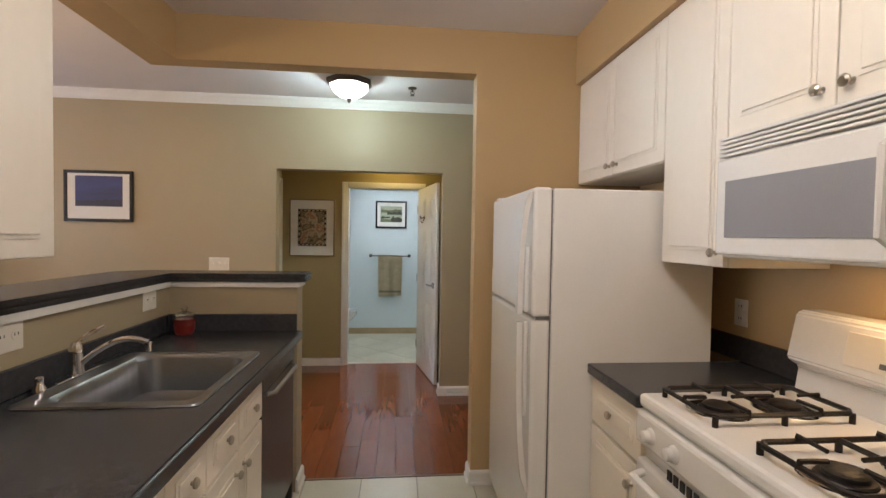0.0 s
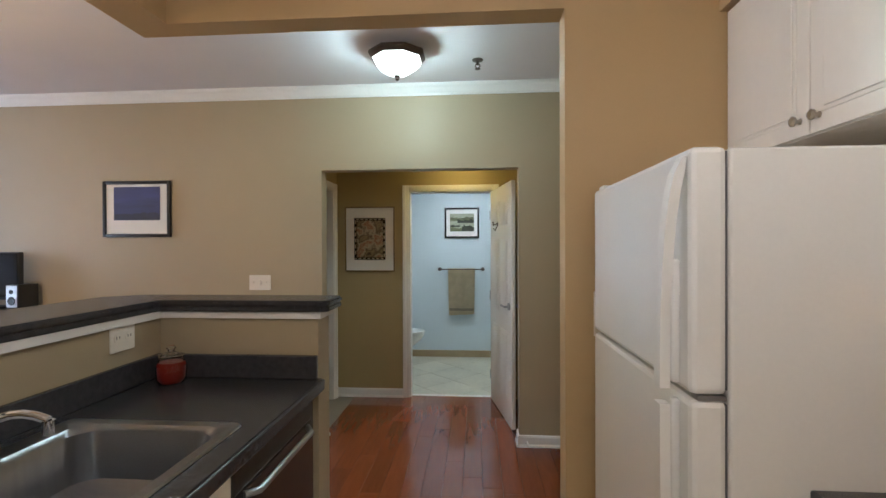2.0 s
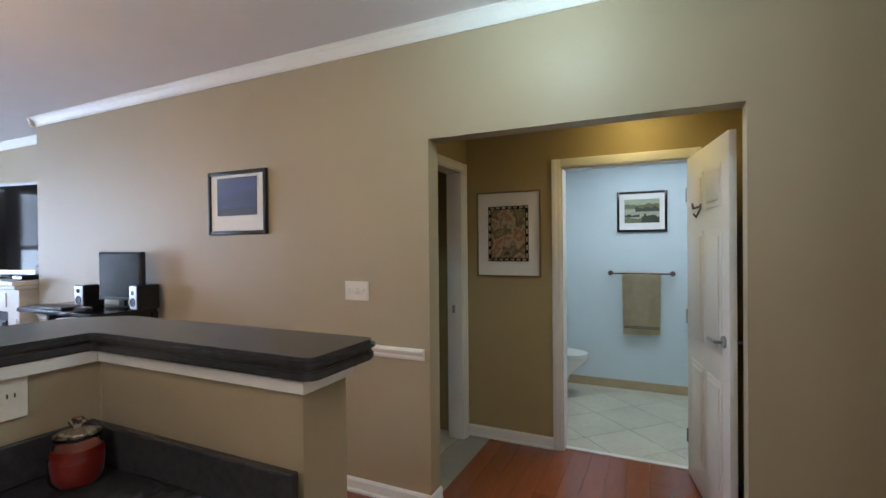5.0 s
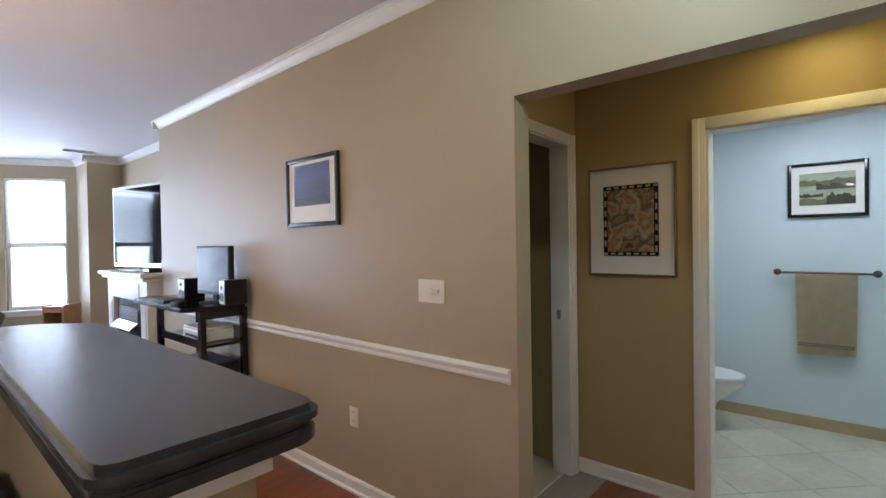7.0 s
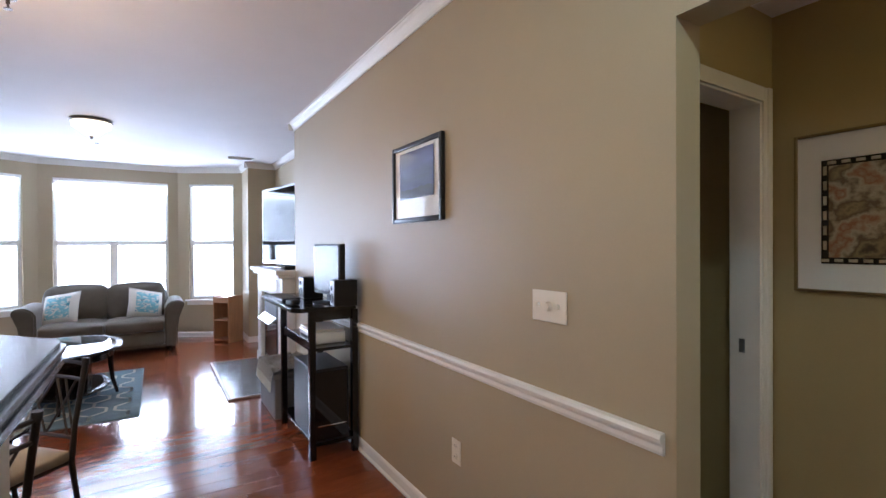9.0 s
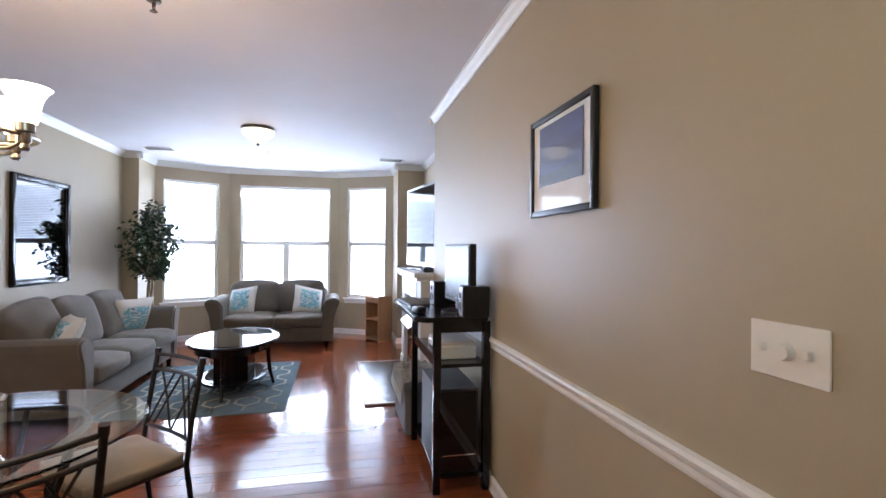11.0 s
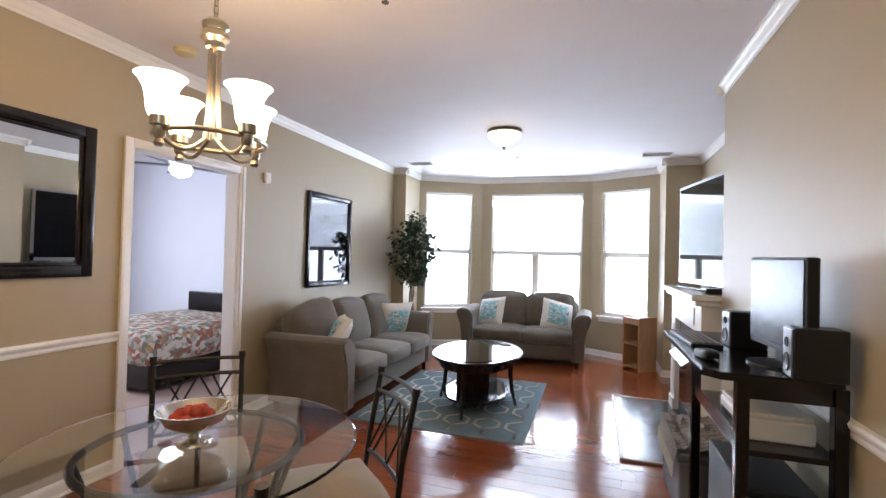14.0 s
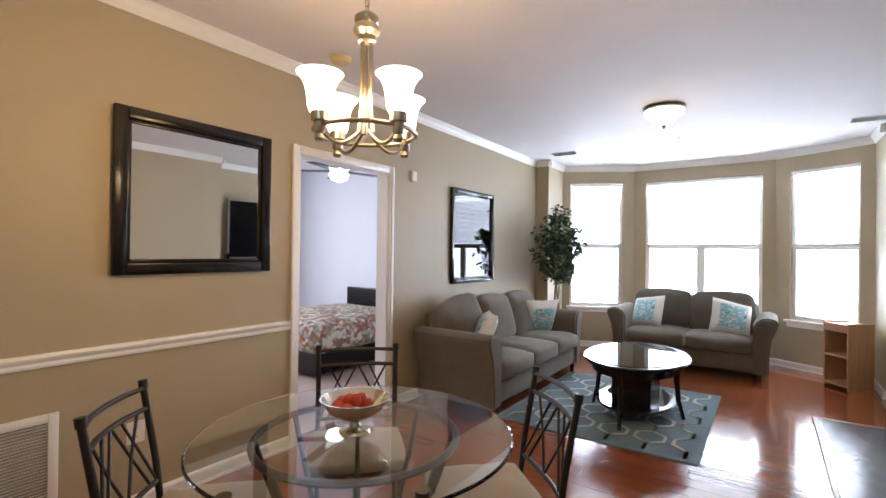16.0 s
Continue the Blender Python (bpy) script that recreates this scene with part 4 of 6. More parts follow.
def sofa(name, label, width, seats, m, depth=0.88):
    """Flared-arm sofa: x runs across, the seat faces +y, its back at y = 0."""
    ob = thing(name, label, "sofa", m)
    h = width / 2
    arm = [(x, z if z < 0.1 else z * 1.07) for x, z in [(0.0, 0.075), (0.15, 0.075), (0.155, 0.30), (0.175, 0.44), (0.215, 0.54), (0.235, 0.59), (0.232, 0.625), (0.20, 0.652), (0.145, 0.662), (0.085, 0.652), (0.035, 0.62), (0.0, 0.56)]]
    for s in (-1, 1):
        bm = bmesh.new()
        x0 = h - 0.235
        prism_y(bm, [(s * (x0 + x), z) for x, z in arm], 0.04, depth - 0.02)
        bmesh.ops.recalc_face_normals(bm, faces=bm.faces[:])
        rim = [e for e in bm.edges if abs(e.verts[0].co.y - e.verts[1].co.y) < 1e-6]
        bmesh.ops.bevel(bm, geom=rim, offset=0.02, segments=3, affect="EDGES")
        part("arm", bm, SOFA, ob)
    i = h - 0.24
    bm = bmesh.new()
    plump(bm, -i - 0.02, i + 0.02, 0.05, depth - 0.03, 0.075, 0.31, puff=0.004)
    part("base", bm, SOFA, ob)
    bm = bmesh.new()
    plump(bm, -i - 0.05, i + 0.05, 0.0, 0.20, 0.075, 0.82, puff=0.01)
    part("back_frame", bm, SOFA, ob)
    w = 2 * i / seats
    for k in range(seats):
        x = -i + k * w
        bm = bmesh.new()
        plump(bm, x + 0.004, x + w - 0.004, 0.16, depth + 0.012, 0.295, 0.455, puff=0.032)
        part("seat_cushion", bm, SOFA, ob)
        bm = bmesh.new()
        plump(bm, -w / 2 + 0.003, w / 2 - 0.003, -0.11, 0.11, -0.22, 0.25, pose(x + w / 2 + (0.07 if seats == 3 and k == 2 else 0), 0.25 + random.uniform(-0.01, 0.02), 0.66 + (0.015 if seats == 3 and k == 2 else 0), 17, random.uniform(-4, 4) + (15 if seats == 3 and k == 2 else 0), random.uniform(-5, 5)), puff=0.045)
        part("back_cushion", bm, SOFA, ob)
    for s in (-1, 1):
        for y in (0.08, depth - 0.09):
            bm = bmesh.new()
            rod(bm, (s * (h - 0.18), y, 0.0), (s * (h - 0.18), y, 0.085), 0.022, 0.034)
            part("foot", bm, ESPRESSO, ob)
    return ob


def throw_pillow(m, label):
    ob = thing("throw_pillow", label, "pillow", m, "throw pillows")
    bm = bmesh.new()
    soft_pad(bm, 0.45, 0.45, 0.17, Matrix())
    part("cover", bm, CORAL, ob, "cream cover with a blue coral print")
    bm = bmesh.new()
    a = 0.22
    tube(bm, [(-a, -a, 0), (0, -a * 0.95, 0), (a, -a, 0), (a * 0.95, 0, 0), (a, a, 0), (0, a * 0.95, 0), (-a, a, 0), (-a * 0.95, 0, 0), (-a, -a, 0)], 0.004, 6)
    part("piping", bm, MAT, ob)
    return ob


sofa("sofa", "grey-taupe three-seat fabric sofa with flared arms", 2.34, 3, pose(-6.03, 0.60, 0))
sofa("loveseat", "grey-taupe two-seat fabric sofa in the bay", 1.83, 2, pose(-8.60, 2.51, 0, 0, 0, -90))
PL = "cream square pillow with a blue coral print"
throw_pillow(pose(-6.80, 1.06, 0.63, 70, 0, -35), PL)
throw_pillow(pose(-5.42, 1.06, 0.62, 60, 0, 40), PL)
throw_pillow(pose(-8.14, 2.02, 0.635, 66, 0, 62) @ pose(0, 0, 0, 0, 0, 9), PL)
throw_pillow(pose(-8.14, 2.96, 0.635, 66, 0, 114) @ pose(0, 0, 0, 0, 0, -14), PL)

rug = thing("area_rug", "blue-grey wool rug with a cream trellis pattern", "rug", pose(-5.94, 2.19, 0))
RX, RY = 0.92, 0.76
block("rug_field", (-RX, RX, -RY, RY, 0.0005, 0.010), RUG, rug, 0.003)
block("binding", (-RX - 0.006, RX + 0.006, -RY - 0.006, RY + 0.006, 0.0003, 0.006), RUG, rug, 0.001)
bm = bmesh.new()
cell_x, cell_y = 0.40, 0.27
link = [(-0.5, 0.12), (-0.36, 0.12), (-0.16, 0.5), (0.16, 0.5), (0.36, 0.12), (0.5, 0.12)]
for row in range(-4, 5):
    for col in range(-4, 5):
        for s in (-1, 1):
            pts = [((col + u) * cell_x, (row + s * v) * cell_y) for u, v in link]
            for (xa, ya), (xb, yb) in zip(pts, pts[1:]):
                if max(abs(xa), abs(xb)) > RX - 0.02 or max(abs(ya), abs(yb)) > RY - 0.02:
                    continue
                d = Vector((xb - xa, yb - ya, 0))
                box(bm, -0.006, d.length + 0.006, -0.012, 0.012, 0.0, 0.0025, m=Matrix.Translation((xa, ya, 0.0095)) @ d.to_track_quat("X", "Z").to_matrix().to_4x4())
part("trellis_pattern", bm, RUGLINE, rug, "cream woven trellis lines", smooth=None)

ct = thing("coffee_table", "oval espresso coffee table with a polished top", "table", pose(-5.90, 2.37, 0.0125))


def oval(a, b, n=56):
    return [(a * math.cos(2 * math.pi * k / n), b * math.sin(2 * math.pi * k / n)) for k in range(n)]


def oval_slab(name, a, b, z0, z1, mat, bevel=0.008):
    bm = bmesh.new()
    extruded(bm, oval(a, b), z0, z1)
    if bevel:
        bmesh.ops.bevel(bm, geom=[e for e in bm.edges if abs(e.verts[0].co.z - e.verts[1].co.z) < 1e-6], offset=bevel, segments=3, affect="EDGES")
    return part(name, bm, mat, ct, smooth=18)


oval_slab("tabletop", 0.61, 0.43, 0.468, 0.498, ESPRESSO, 0.010)
oval_slab("glass_inset", 0.55, 0.37, 0.4985, 0.5035, GLOSSBLACK, 0.002)
oval_slab("apron", 0.54, 0.36, 0.395, 0.468, ESPRESSO, 0)
oval_slab("lower_shelf", 0.47, 0.32, 0.10, 0.122, ESPRESSO, 0.006)
oval_slab("shelf_glass", 0.42, 0.27, 0.1225, 0.127, GLOSSBLACK, 0.002)
block("drawer_box", (-0.20, 0.20, -0.16, 0.16, 0.127, 0.395), ESPRESSO, ct, 0.006)
block("drawer_front", (0.20, 0.208, -0.13, 0.13, 0.16, 0.36), ESPRESSO, ct, 0.003)
for x, y in ((0.56, 0), (-0.56, 0), (0, 0.36), (0, -0.36)):
    bm = bmesh.new()
    u = Vector((x, y, 0)).normalized()
    path = [Vector((x, y, 0)) + u * o + Vector((0, 0, z)) for o, z in ((-0.03, 0.468), (-0.035, 0.32), (-0.02, 0.15), (0.02, 0.0))]
    for (a, b), (r1, r2) in zip(zip(path, path[1:]), ((0.026, 0.023), (0.023, 0.019), (0.019, 0.014))):
        rod(bm, b, a, r2, r1)
    part("leg", bm, ESPRESSO, ct)

# fireplace, hearth and television
fp = thing("fireplace", "white mantel fireplace with a dark slate surround", "fireplace", pose(-5.92, 4.68, 0))
block("mantel_shelf", (-0.76, 0.74, -0.56, -0.003, 1.155, 1.20), WHITE, fp, 0.008)
block("mantel_cornice", (-0.73, 0.71, -0.53, -0.003, 1.115, 1.155), WHITE, fp, 0.012)
block("frieze", (-0.68, 0.66, -0.48, -0.003, 0.90, 1.115), WHITE, fp, 0.004)
block("frieze_panel", (-0.45, 0.43, -0.488, -0.48, 0.94, 1.08), WHITE, fp, 0.003)
for x0, x1 in ((-0.68, -0.47), (0.45, 0.66)):
    block("pilaster", (x0, x1, -0.48, -0.003, 0.016, 0.90), WHITE, fp, 0.004)
    block("pilaster_panel", (x0 + 0.04, x1 - 0.04, -0.488, -0.48, 0.16, 0.84), WHITE, fp, 0.003)
    block("plinth", (x0 - 0.01, x1 + 0.01, -0.495, -0.48, 0.016, 0.12), WHITE, fp, 0.003)
block("surround", (-0.47, 0.45, -0.44, -0.003, 0.016, 0.90), SLATE, fp, 0)
block("firebox_frame", (-0.36, 0.34, -0.455, -0.44, 0.03, 0.80), BLACK, fp, 0.003)
block("fire_glass", (-0.31, 0.29, -0.460, -0.455, 0.16, 0.60), GLOSSBLACK, fp, 0.001)
for k in range(5):
    block("louvre", (-0.33, 0.31, -0.468, -0.455, 0.665 + 0.026 * k, 0.68 + 0.026 * k), DARKSTEEL, fp, 0.002)
block("hood", (-0.33, 0.31, -0.005, 0.005, -0.055, 0.055), STEEL, fp, 0.002, m=pose(0, -0.505, 0.62, -52))
hearth = thing("hearth", "dark slate hearth slab edged with wood trim", "hearth", pose(-5.83, 3.92, 0))
block("slab", (-0.79, 0.79, -0.245, 0.32, 0.0005, 0.014), SLATE, hearth, 0.002)
for r in ((-0.83, 0.83, -0.275, -0.245), (-0.83, -0.79, -0.245, 0.32), (0.79, 0.83, -0.245, 0.32)):
    block("trim", (*r, 0.0005, 0.020), HEARTHTRIM, hearth, 0.005)

tv = thing("television", "flat black television standing on the white mantel", "television", pose(-5.90, 4.36, 1.2, 0, 0, 10))
block("housing", (-0.56, 0.56, -0.02, 0.06, 0.055, 0.945), BLACK, tv, 0.012)
block("bezel_edge", (-0.572, 0.572, -0.028, -0.006, 0.04, 0.96), STEEL, tv, 0.006, "thin silver bezel edge")
block("screen", (-0.54, 0.54, -0.034, -0.028, 0.085, 0.93), TVSCREEN, tv, 0.001)
block("stand_neck", (-0.08, 0.08, 0.0, 0.05, 0.02, 0.12), BLACK, tv, 0.006)
block("stand_base", (-0.28, 0.28, -0.13, 0.13, 0.0, 0.022), GLOSSBLACK, tv, 0.008)
box_ = thing("media_box", "small black media box on the mantel", "electronics", pose(-5.36, 4.30, 1.2))
block("case", (-0.09, 0.09, -0.07, 0.07, 0.002, 0.045), BLACK, box_, 0.005)
block("front_panel", (-0.08, 0.08, -0.073, -0.07, 0.01, 0.035), GLOSSBLACK, box_, 0.001)
rc = thing("game_console", "slim black console standing on the mantel", "electronics", pose(-5.32, 4.42, 1.2, 0, 0, 12))
block("case", (-0.02, 0.02, -0.06, 0.06, 0.0, 0.14), BLACK, rc, 0.005)
block("stripe", (-0.021, 0.021, -0.062, -0.06, 0.02, 0.12), GLOSSBLACK, rc, 0.001)
ob = thing("remote_control", "black remote control lying on the mantel", "remote", pose(-6.30, 4.22, 1.2, 0, 0, 20))
block("case", (-0.08, 0.08, -0.022, 0.022, 0.0, 0.018), BLACK, ob, 0.006)
block("keypad", (-0.06, 0.06, -0.014, 0.014, 0.018, 0.02), GREYBOX, ob, 0.001)

# computer desk against the long wall
dk = thing("computer_desk", "tall dark espresso computer desk with open shelves", "desk", pose(-3.82, 4.07, 0))
bm = bmesh.new()
extruded(bm, [(-0.66, -0.20), (-0.58, -0.235), (0.40, -0.235), (0.46, -0.18), (0.46, 0.20), (-0.66, 0.20)], 1.005, 1.035)
bmesh.ops.bevel(bm, geom=[e for e in bm.edges if abs(e.verts[0].co.z - e.verts[1].co.z) < 1e-6], offset=0.006, segments=2, affect="EDGES")
part("desktop", bm, ESPRESSO, dk)
for x in (-0.38, 0.42):
    for y in (-0.10, 0.20):
        block("leg", (x - 0.022, x + 0.022, y - 0.022, y + 0.022, 0, 1.005), ESPRESSO, dk, 0.003)
    block("side_rail", (x - 0.012, x + 0.012, -0.078, 0.178, 0.94, 1.005), ESPRESSO, dk, 0.002)
block("middle_shelf", (-0.40, 0.44, -0.10, 0.20, 0.735, 0.757), ESPRESSO, dk, 0.003)
block("lower_shelf", (-0.40, 0.44, -0.10, 0.20, 0.09, 0.112), ESPRESSO, dk, 0.003)
block("shelf_lip", (-0.36, 0.40, -0.112, -0.10, 0.735, 0.80), ESPRESSO, dk, 0.002)

ob = thing("computer_monitor", "black flat computer monitor on the desk", "monitor", pose(-3.60, 4.15, 1.035, 0, 0, 6))
block("panel", (-0.225, 0.225, -0.015, 0.03, 0.06, 0.43), BLACK, ob, 0.008)
block("screen", (-0.212, 0.212, -0.019, -0.015, 0.085, 0.418), MATTESCREEN, ob, 0.001)
block("neck", (-0.03, 0.03, 0.0, 0.03, 0.012, 0.10), BLACK, ob, 0.004)
lathe("foot", [(0.11, 0.0), (0.11, 0.008), (0.05, 0.016)], BLACK, ob)
for x, y, rz, h in ((-3.38, 4.19, -4, 0.18), (-4.00, 4.14, 4, 0.17)):
    ob = thing("desktop_speaker", "black box speaker with a pale cone on the desk", "speaker", pose(x, y, 1.035, 0, 0, rz), "desk speakers")
    block("cabinet", (-0.055, 0.055, -0.08, 0.08, 0, h), BLACK, ob, 0.006)
    block("front_baffle", (-0.048, 0.048, -0.084, -0.08, 0.006, h - 0.006), STEEL, ob, 0.002)
    for z, r in ((0.055, 0.034), (0.125, 0.018)):
        bm = bmesh.new()
        turned(bm, [(r, 0), (r * 0.9, 0.004), (r * 0.3, -0.002)], 20, pose(0, -0.085, z, 90))
        part("driver_cone", bm, BLACK, ob)
kb = thing("keyboard", "black computer keyboard on the desk", "keyboard", pose(-4.10, 3.94, 1.035, 0, 0, 4))
block("base", (-0.22, 0.22, -0.07, 0.07, 0.0, 0.016), BLACK, kb, 0.004)
kd = None
for r in range(5):
    for c in range(15):
        if kd is None:
            o = block("key", (-0.0115, 0.0115, -0.0105, 0.0105, 0.0, 0.007), GREYBOX, kb, 0.001)
            kd = o.data
        else:
            o = new("key", kd)
            o.parent = kb
        o.matrix_basis = pose(-0.196 + c * 0.028, -0.052 + r * 0.026, 0.0155)
ob = thing("computer_mouse", "black computer mouse on the desk", "mouse", pose(-3.62, 3.90, 1.035, 0, 0, 10))
bm = bmesh.new()
plump(bm, -0.055, 0.055, -0.032, 0.032, 0.0, 0.036, puff=0.004)
part("shell", bm, BLACK, ob)
block("wheel", (0.025, 0.04, -0.004, 0.004, 0.034, 0.041), GREYBOX, ob, 0.001)
ob = thing("printer", "white flat printer on the desk shelf", "printer", pose(-3.66, 4.12, 0.757))
block("body", (-0.17, 0.17, -0.12, 0.12, 0.0, 0.085), ENAMEL, ob, 0.01)
block("scanner_lid", (-0.165, 0.165, -0.115, 0.115, 0.085, 0.105), PLATE, ob, 0.006)
block("paper_slot", (-0.12, 0.12, -0.123, -0.119, 0.03, 0.05), BLACK, ob, 0)
ob = thing("computer_tower", "black computer tower on the lowest desk shelf", "computer", pose(-3.58, 4.11, 0.112))
block("case", (-0.30, 0.20, -0.14, 0.11, 0, 0.50), BLACK, ob, 0.006)
block("front_panel", (0.20, 0.207, -0.13, 0.10, 0.02, 0.48), GLOSSBLACK, ob, 0.002)
block("chrome_strip", (0.207, 0.210, -0.11, 0.09, 0.11, 0.118), CHROME, ob, 0.001)
ob = thing("storage_ottoman", "grey felt storage box beside the desk", "ottoman", pose(-4.58, 4.08, 0))
block("body", (-0.30, 0.30, -0.17, 0.19, 0, 0.33), GREYBOX, ob, 0.012)
block("lid", (-0.305, 0.305, -0.175, 0.195, 0.332, 0.38), GREYBOX, ob, 0.014)
ob = thing("throw_blanket", "striped brown and cream throw heaped on the box", "blanket", pose(-4.58, 4.08, 0.38))
bm = bmesh.new()
n = 22
g = [[bm.verts.new((-0.31 + 0.62 * i / n, -0.20 + 0.38 * j / n, 0.035 + 0.04 * noise.noise((i * 0.45, j * 0.5, 1)) + (-0.10 if j == 0 else 0.0))) for j in range(n + 1)] for i in range(n + 1)]
for i in range(n):
    for j in range(n):
        bm.faces.new((g[i][j], g[i + 1][j], g[i + 1][j + 1], g[i][j + 1]))
ex = bmesh.ops.solidify(bm, geom=bm.faces[:], thickness=0.015)
part("folded_cloth", bm, BLANKET, ob)
bm = bmesh.new()
for k in range(30):
    x = -0.30 + 0.6 * k / 29
    rod(bm, (x, -0.20, -0.06), (x + random.uniform(-0.01, 0.01), -0.205, -0.14), 0.003, segments=5)
part("fringe", bm, RUGLINE, ob)

# small wooden corner shelf
ob = thing("corner_shelf", "low honey-pine open corner shelf by the bay", "shelf", pose(-8.09, 4.03, 0, 0, 0, 38))
for z in (0.03, 0.33, 0.665):
    block("shelf_board", (-0.15, 0.15, -0.15, 0.15, z, z + 0.02), PINE, ob, 0.003)
for x in (-0.15, 0.132):
    block("side_panel", (x, x + 0.018, -0.14, 0.15, 0.0, 0.70), PINE, ob, 0.003)
block("back_panel", (-0.132, 0.132, 0.138, 0.15, 0.05, 0.665), PINE, ob, 0.002)
block("front_rail", (-0.132, 0.132, -0.14, -0.128, 0.60, 0.665), PINE, ob, 0.003)
for k in range(8):
    block("slat", (-0.132, 0.132, 0.125, 0.137, 0.37 + k * 0.034, 0.38 + k * 0.034), PINE, ob, 0.002)

# ficus tree in a basket
tree = thing("ficus_tree", "artificial ficus tree with dense dark leaves", "plant", pose(-7.52, 1.00, 0))
lathe("basket", [(0.13, 0.0), (0.16, 0.10), (0.17, 0.26), (0.155, 0.27), (0.14, 0.25)], WICKER, tree)
rng = random.Random(5)
for k in range(3):
    a = k * 2.1
    bm = bmesh.new()
    p = [Vector((0.03 * math.cos(a + q * 1.2), 0.03 * math.sin(a + q * 1.2), 0.24 + q * 0.22)) for q in range(6)]
    for q in range(5):
        rod(bm, p[q], p[q + 1], 0.016 - 0.001 * q, 0.015 - 0.001 * q, 8)
    part("trunk", bm, BARK, tree)
bm = bmesh.new()
lv = bmesh.new()
for k in range(78):
    a, z = rng.uniform(0, 6.28), rng.uniform(1.12, 2.02)
    wide = 0.33 * math.sin(math.pi * min(0.97, max(0.12, (z - 0.98) / 1.08))) ** 0.75 * rng.uniform(0.7, 1.12)
    tip = Vector((wide * math.cos(a), wide * math.sin(a), z))
    root = Vector((0.02 * math.cos(a), 0.02 * math.sin(a), max(1.0, z - 0.28)))
    rod(bm, root, tip, 0.005, 0.002, 5)
    for q in range(24):
        u = rng.uniform(0.35, 1.08)
        c = root.lerp(tip, u) + Vector((rng.uniform(-0.06, 0.06), rng.uniform(-0.06, 0.06), rng.uniform(-0.07, 0.05)))
        L, Wd = rng.uniform(0.05, 0.085), rng.uniform(0.018, 0.030)
        m = Matrix.Translation(c) @ Euler((rng.uniform(-0.9, 0.6), rng.uniform(-0.7, 0.7), rng.uniform(0, 6.28))).to_matrix().to_4x4()
        v = [lv.verts.new(m @ Vector(t)) for t in ((0, 0, 0), (Wd, L * 0.4, 0.006), (0, L, -0.012), (-Wd, L * 0.4, 0.006), (0, L * 0.45, -0.004))]
        for tri in ((0, 1, 4), (1, 2, 4), (2, 3, 4), (3, 0, 4)):
            lv.faces.new([v[t] for t in tri])
part("branches", bm, BARK, tree)
part("crown", lv, LEAF, tree, "many small dark green leaves", smooth=None)

# ---- dining set ----
TC = (-2.735, 2.10)
tb = thing("dining_table", "round glass dining table on a wrought iron base", "table", pose(*TC, 0))
g = lathe("glass_top", [(0.555, 0.737), (0.562, 0.741), (0.562, 0.745), (0.555, 0.749)], GLASSTOP, tb, "clear round glass top", 72, None, 15)
g.visible_shadow = False
for R, z in ((0.36, 0.722), (0.20, 0.30)):
    bm = bmesh.new()
    N = 48
    tube(bm, [(R * math.cos(2 * math.pi * k / N), R * math.sin(2 * math.pi * k / N), z) for k in range(N + 1)], 0.013, 8)
    part("ring", bm, IRON, tb)
for k in range(8):
    a = k * math.pi / 4
    c, s = math.cos(a), math.sin(a)
    bm = bmesh.new()
    tube(bm, [(0.36 * c, 0.36 * s, 0.722), (0.30 * c, 0.30 * s, 0.55), (0.20 * c, 0.20 * s, 0.30), (0.24 * c, 0.24 * s, 0.12), (0.32 * c, 0.32 * s, 0.011)], 0.011, 8)
    part("leg", bm, IRON, tb)
bowl = thing("fruit_bowl", "silver footed bowl with red fruit on the glass", "bowl", pose(-2.72, 2.10, 0.749))
lathe("bowl", [(0.058, 0.0), (0.054, 0.009), (0.020, 0.018), (0.018, 0.038), (0.055, 0.050), (0.095, 0.076), (0.116, 0.108), (0.126, 0.122), (0.120, 0.122), (0.09, 0.083), (0.05, 0.060), (0.01, 0.056)], SILVER, bowl, "", 40)
for k in range(9):
    a = k * 2.4
    r = 0.026 + 0.036 * ((k % 3) / 2)
    bm = bmesh.new()
    bmesh.ops.create_uvsphere(bm, u_segments=14, v_segments=10, radius=0.023, matrix=Matrix.Translation((r * math.cos(a), r * math.sin(a), 0.094 + (0.024 if k % 3 == 0 else 0.0))))
    f = thing("red_fruit", "glossy red decorative fruit in the bowl", "fruit", pose(-2.72, 2.10, 0.749), "fruit in the bowl")
    part("skin", bm, RED, f)


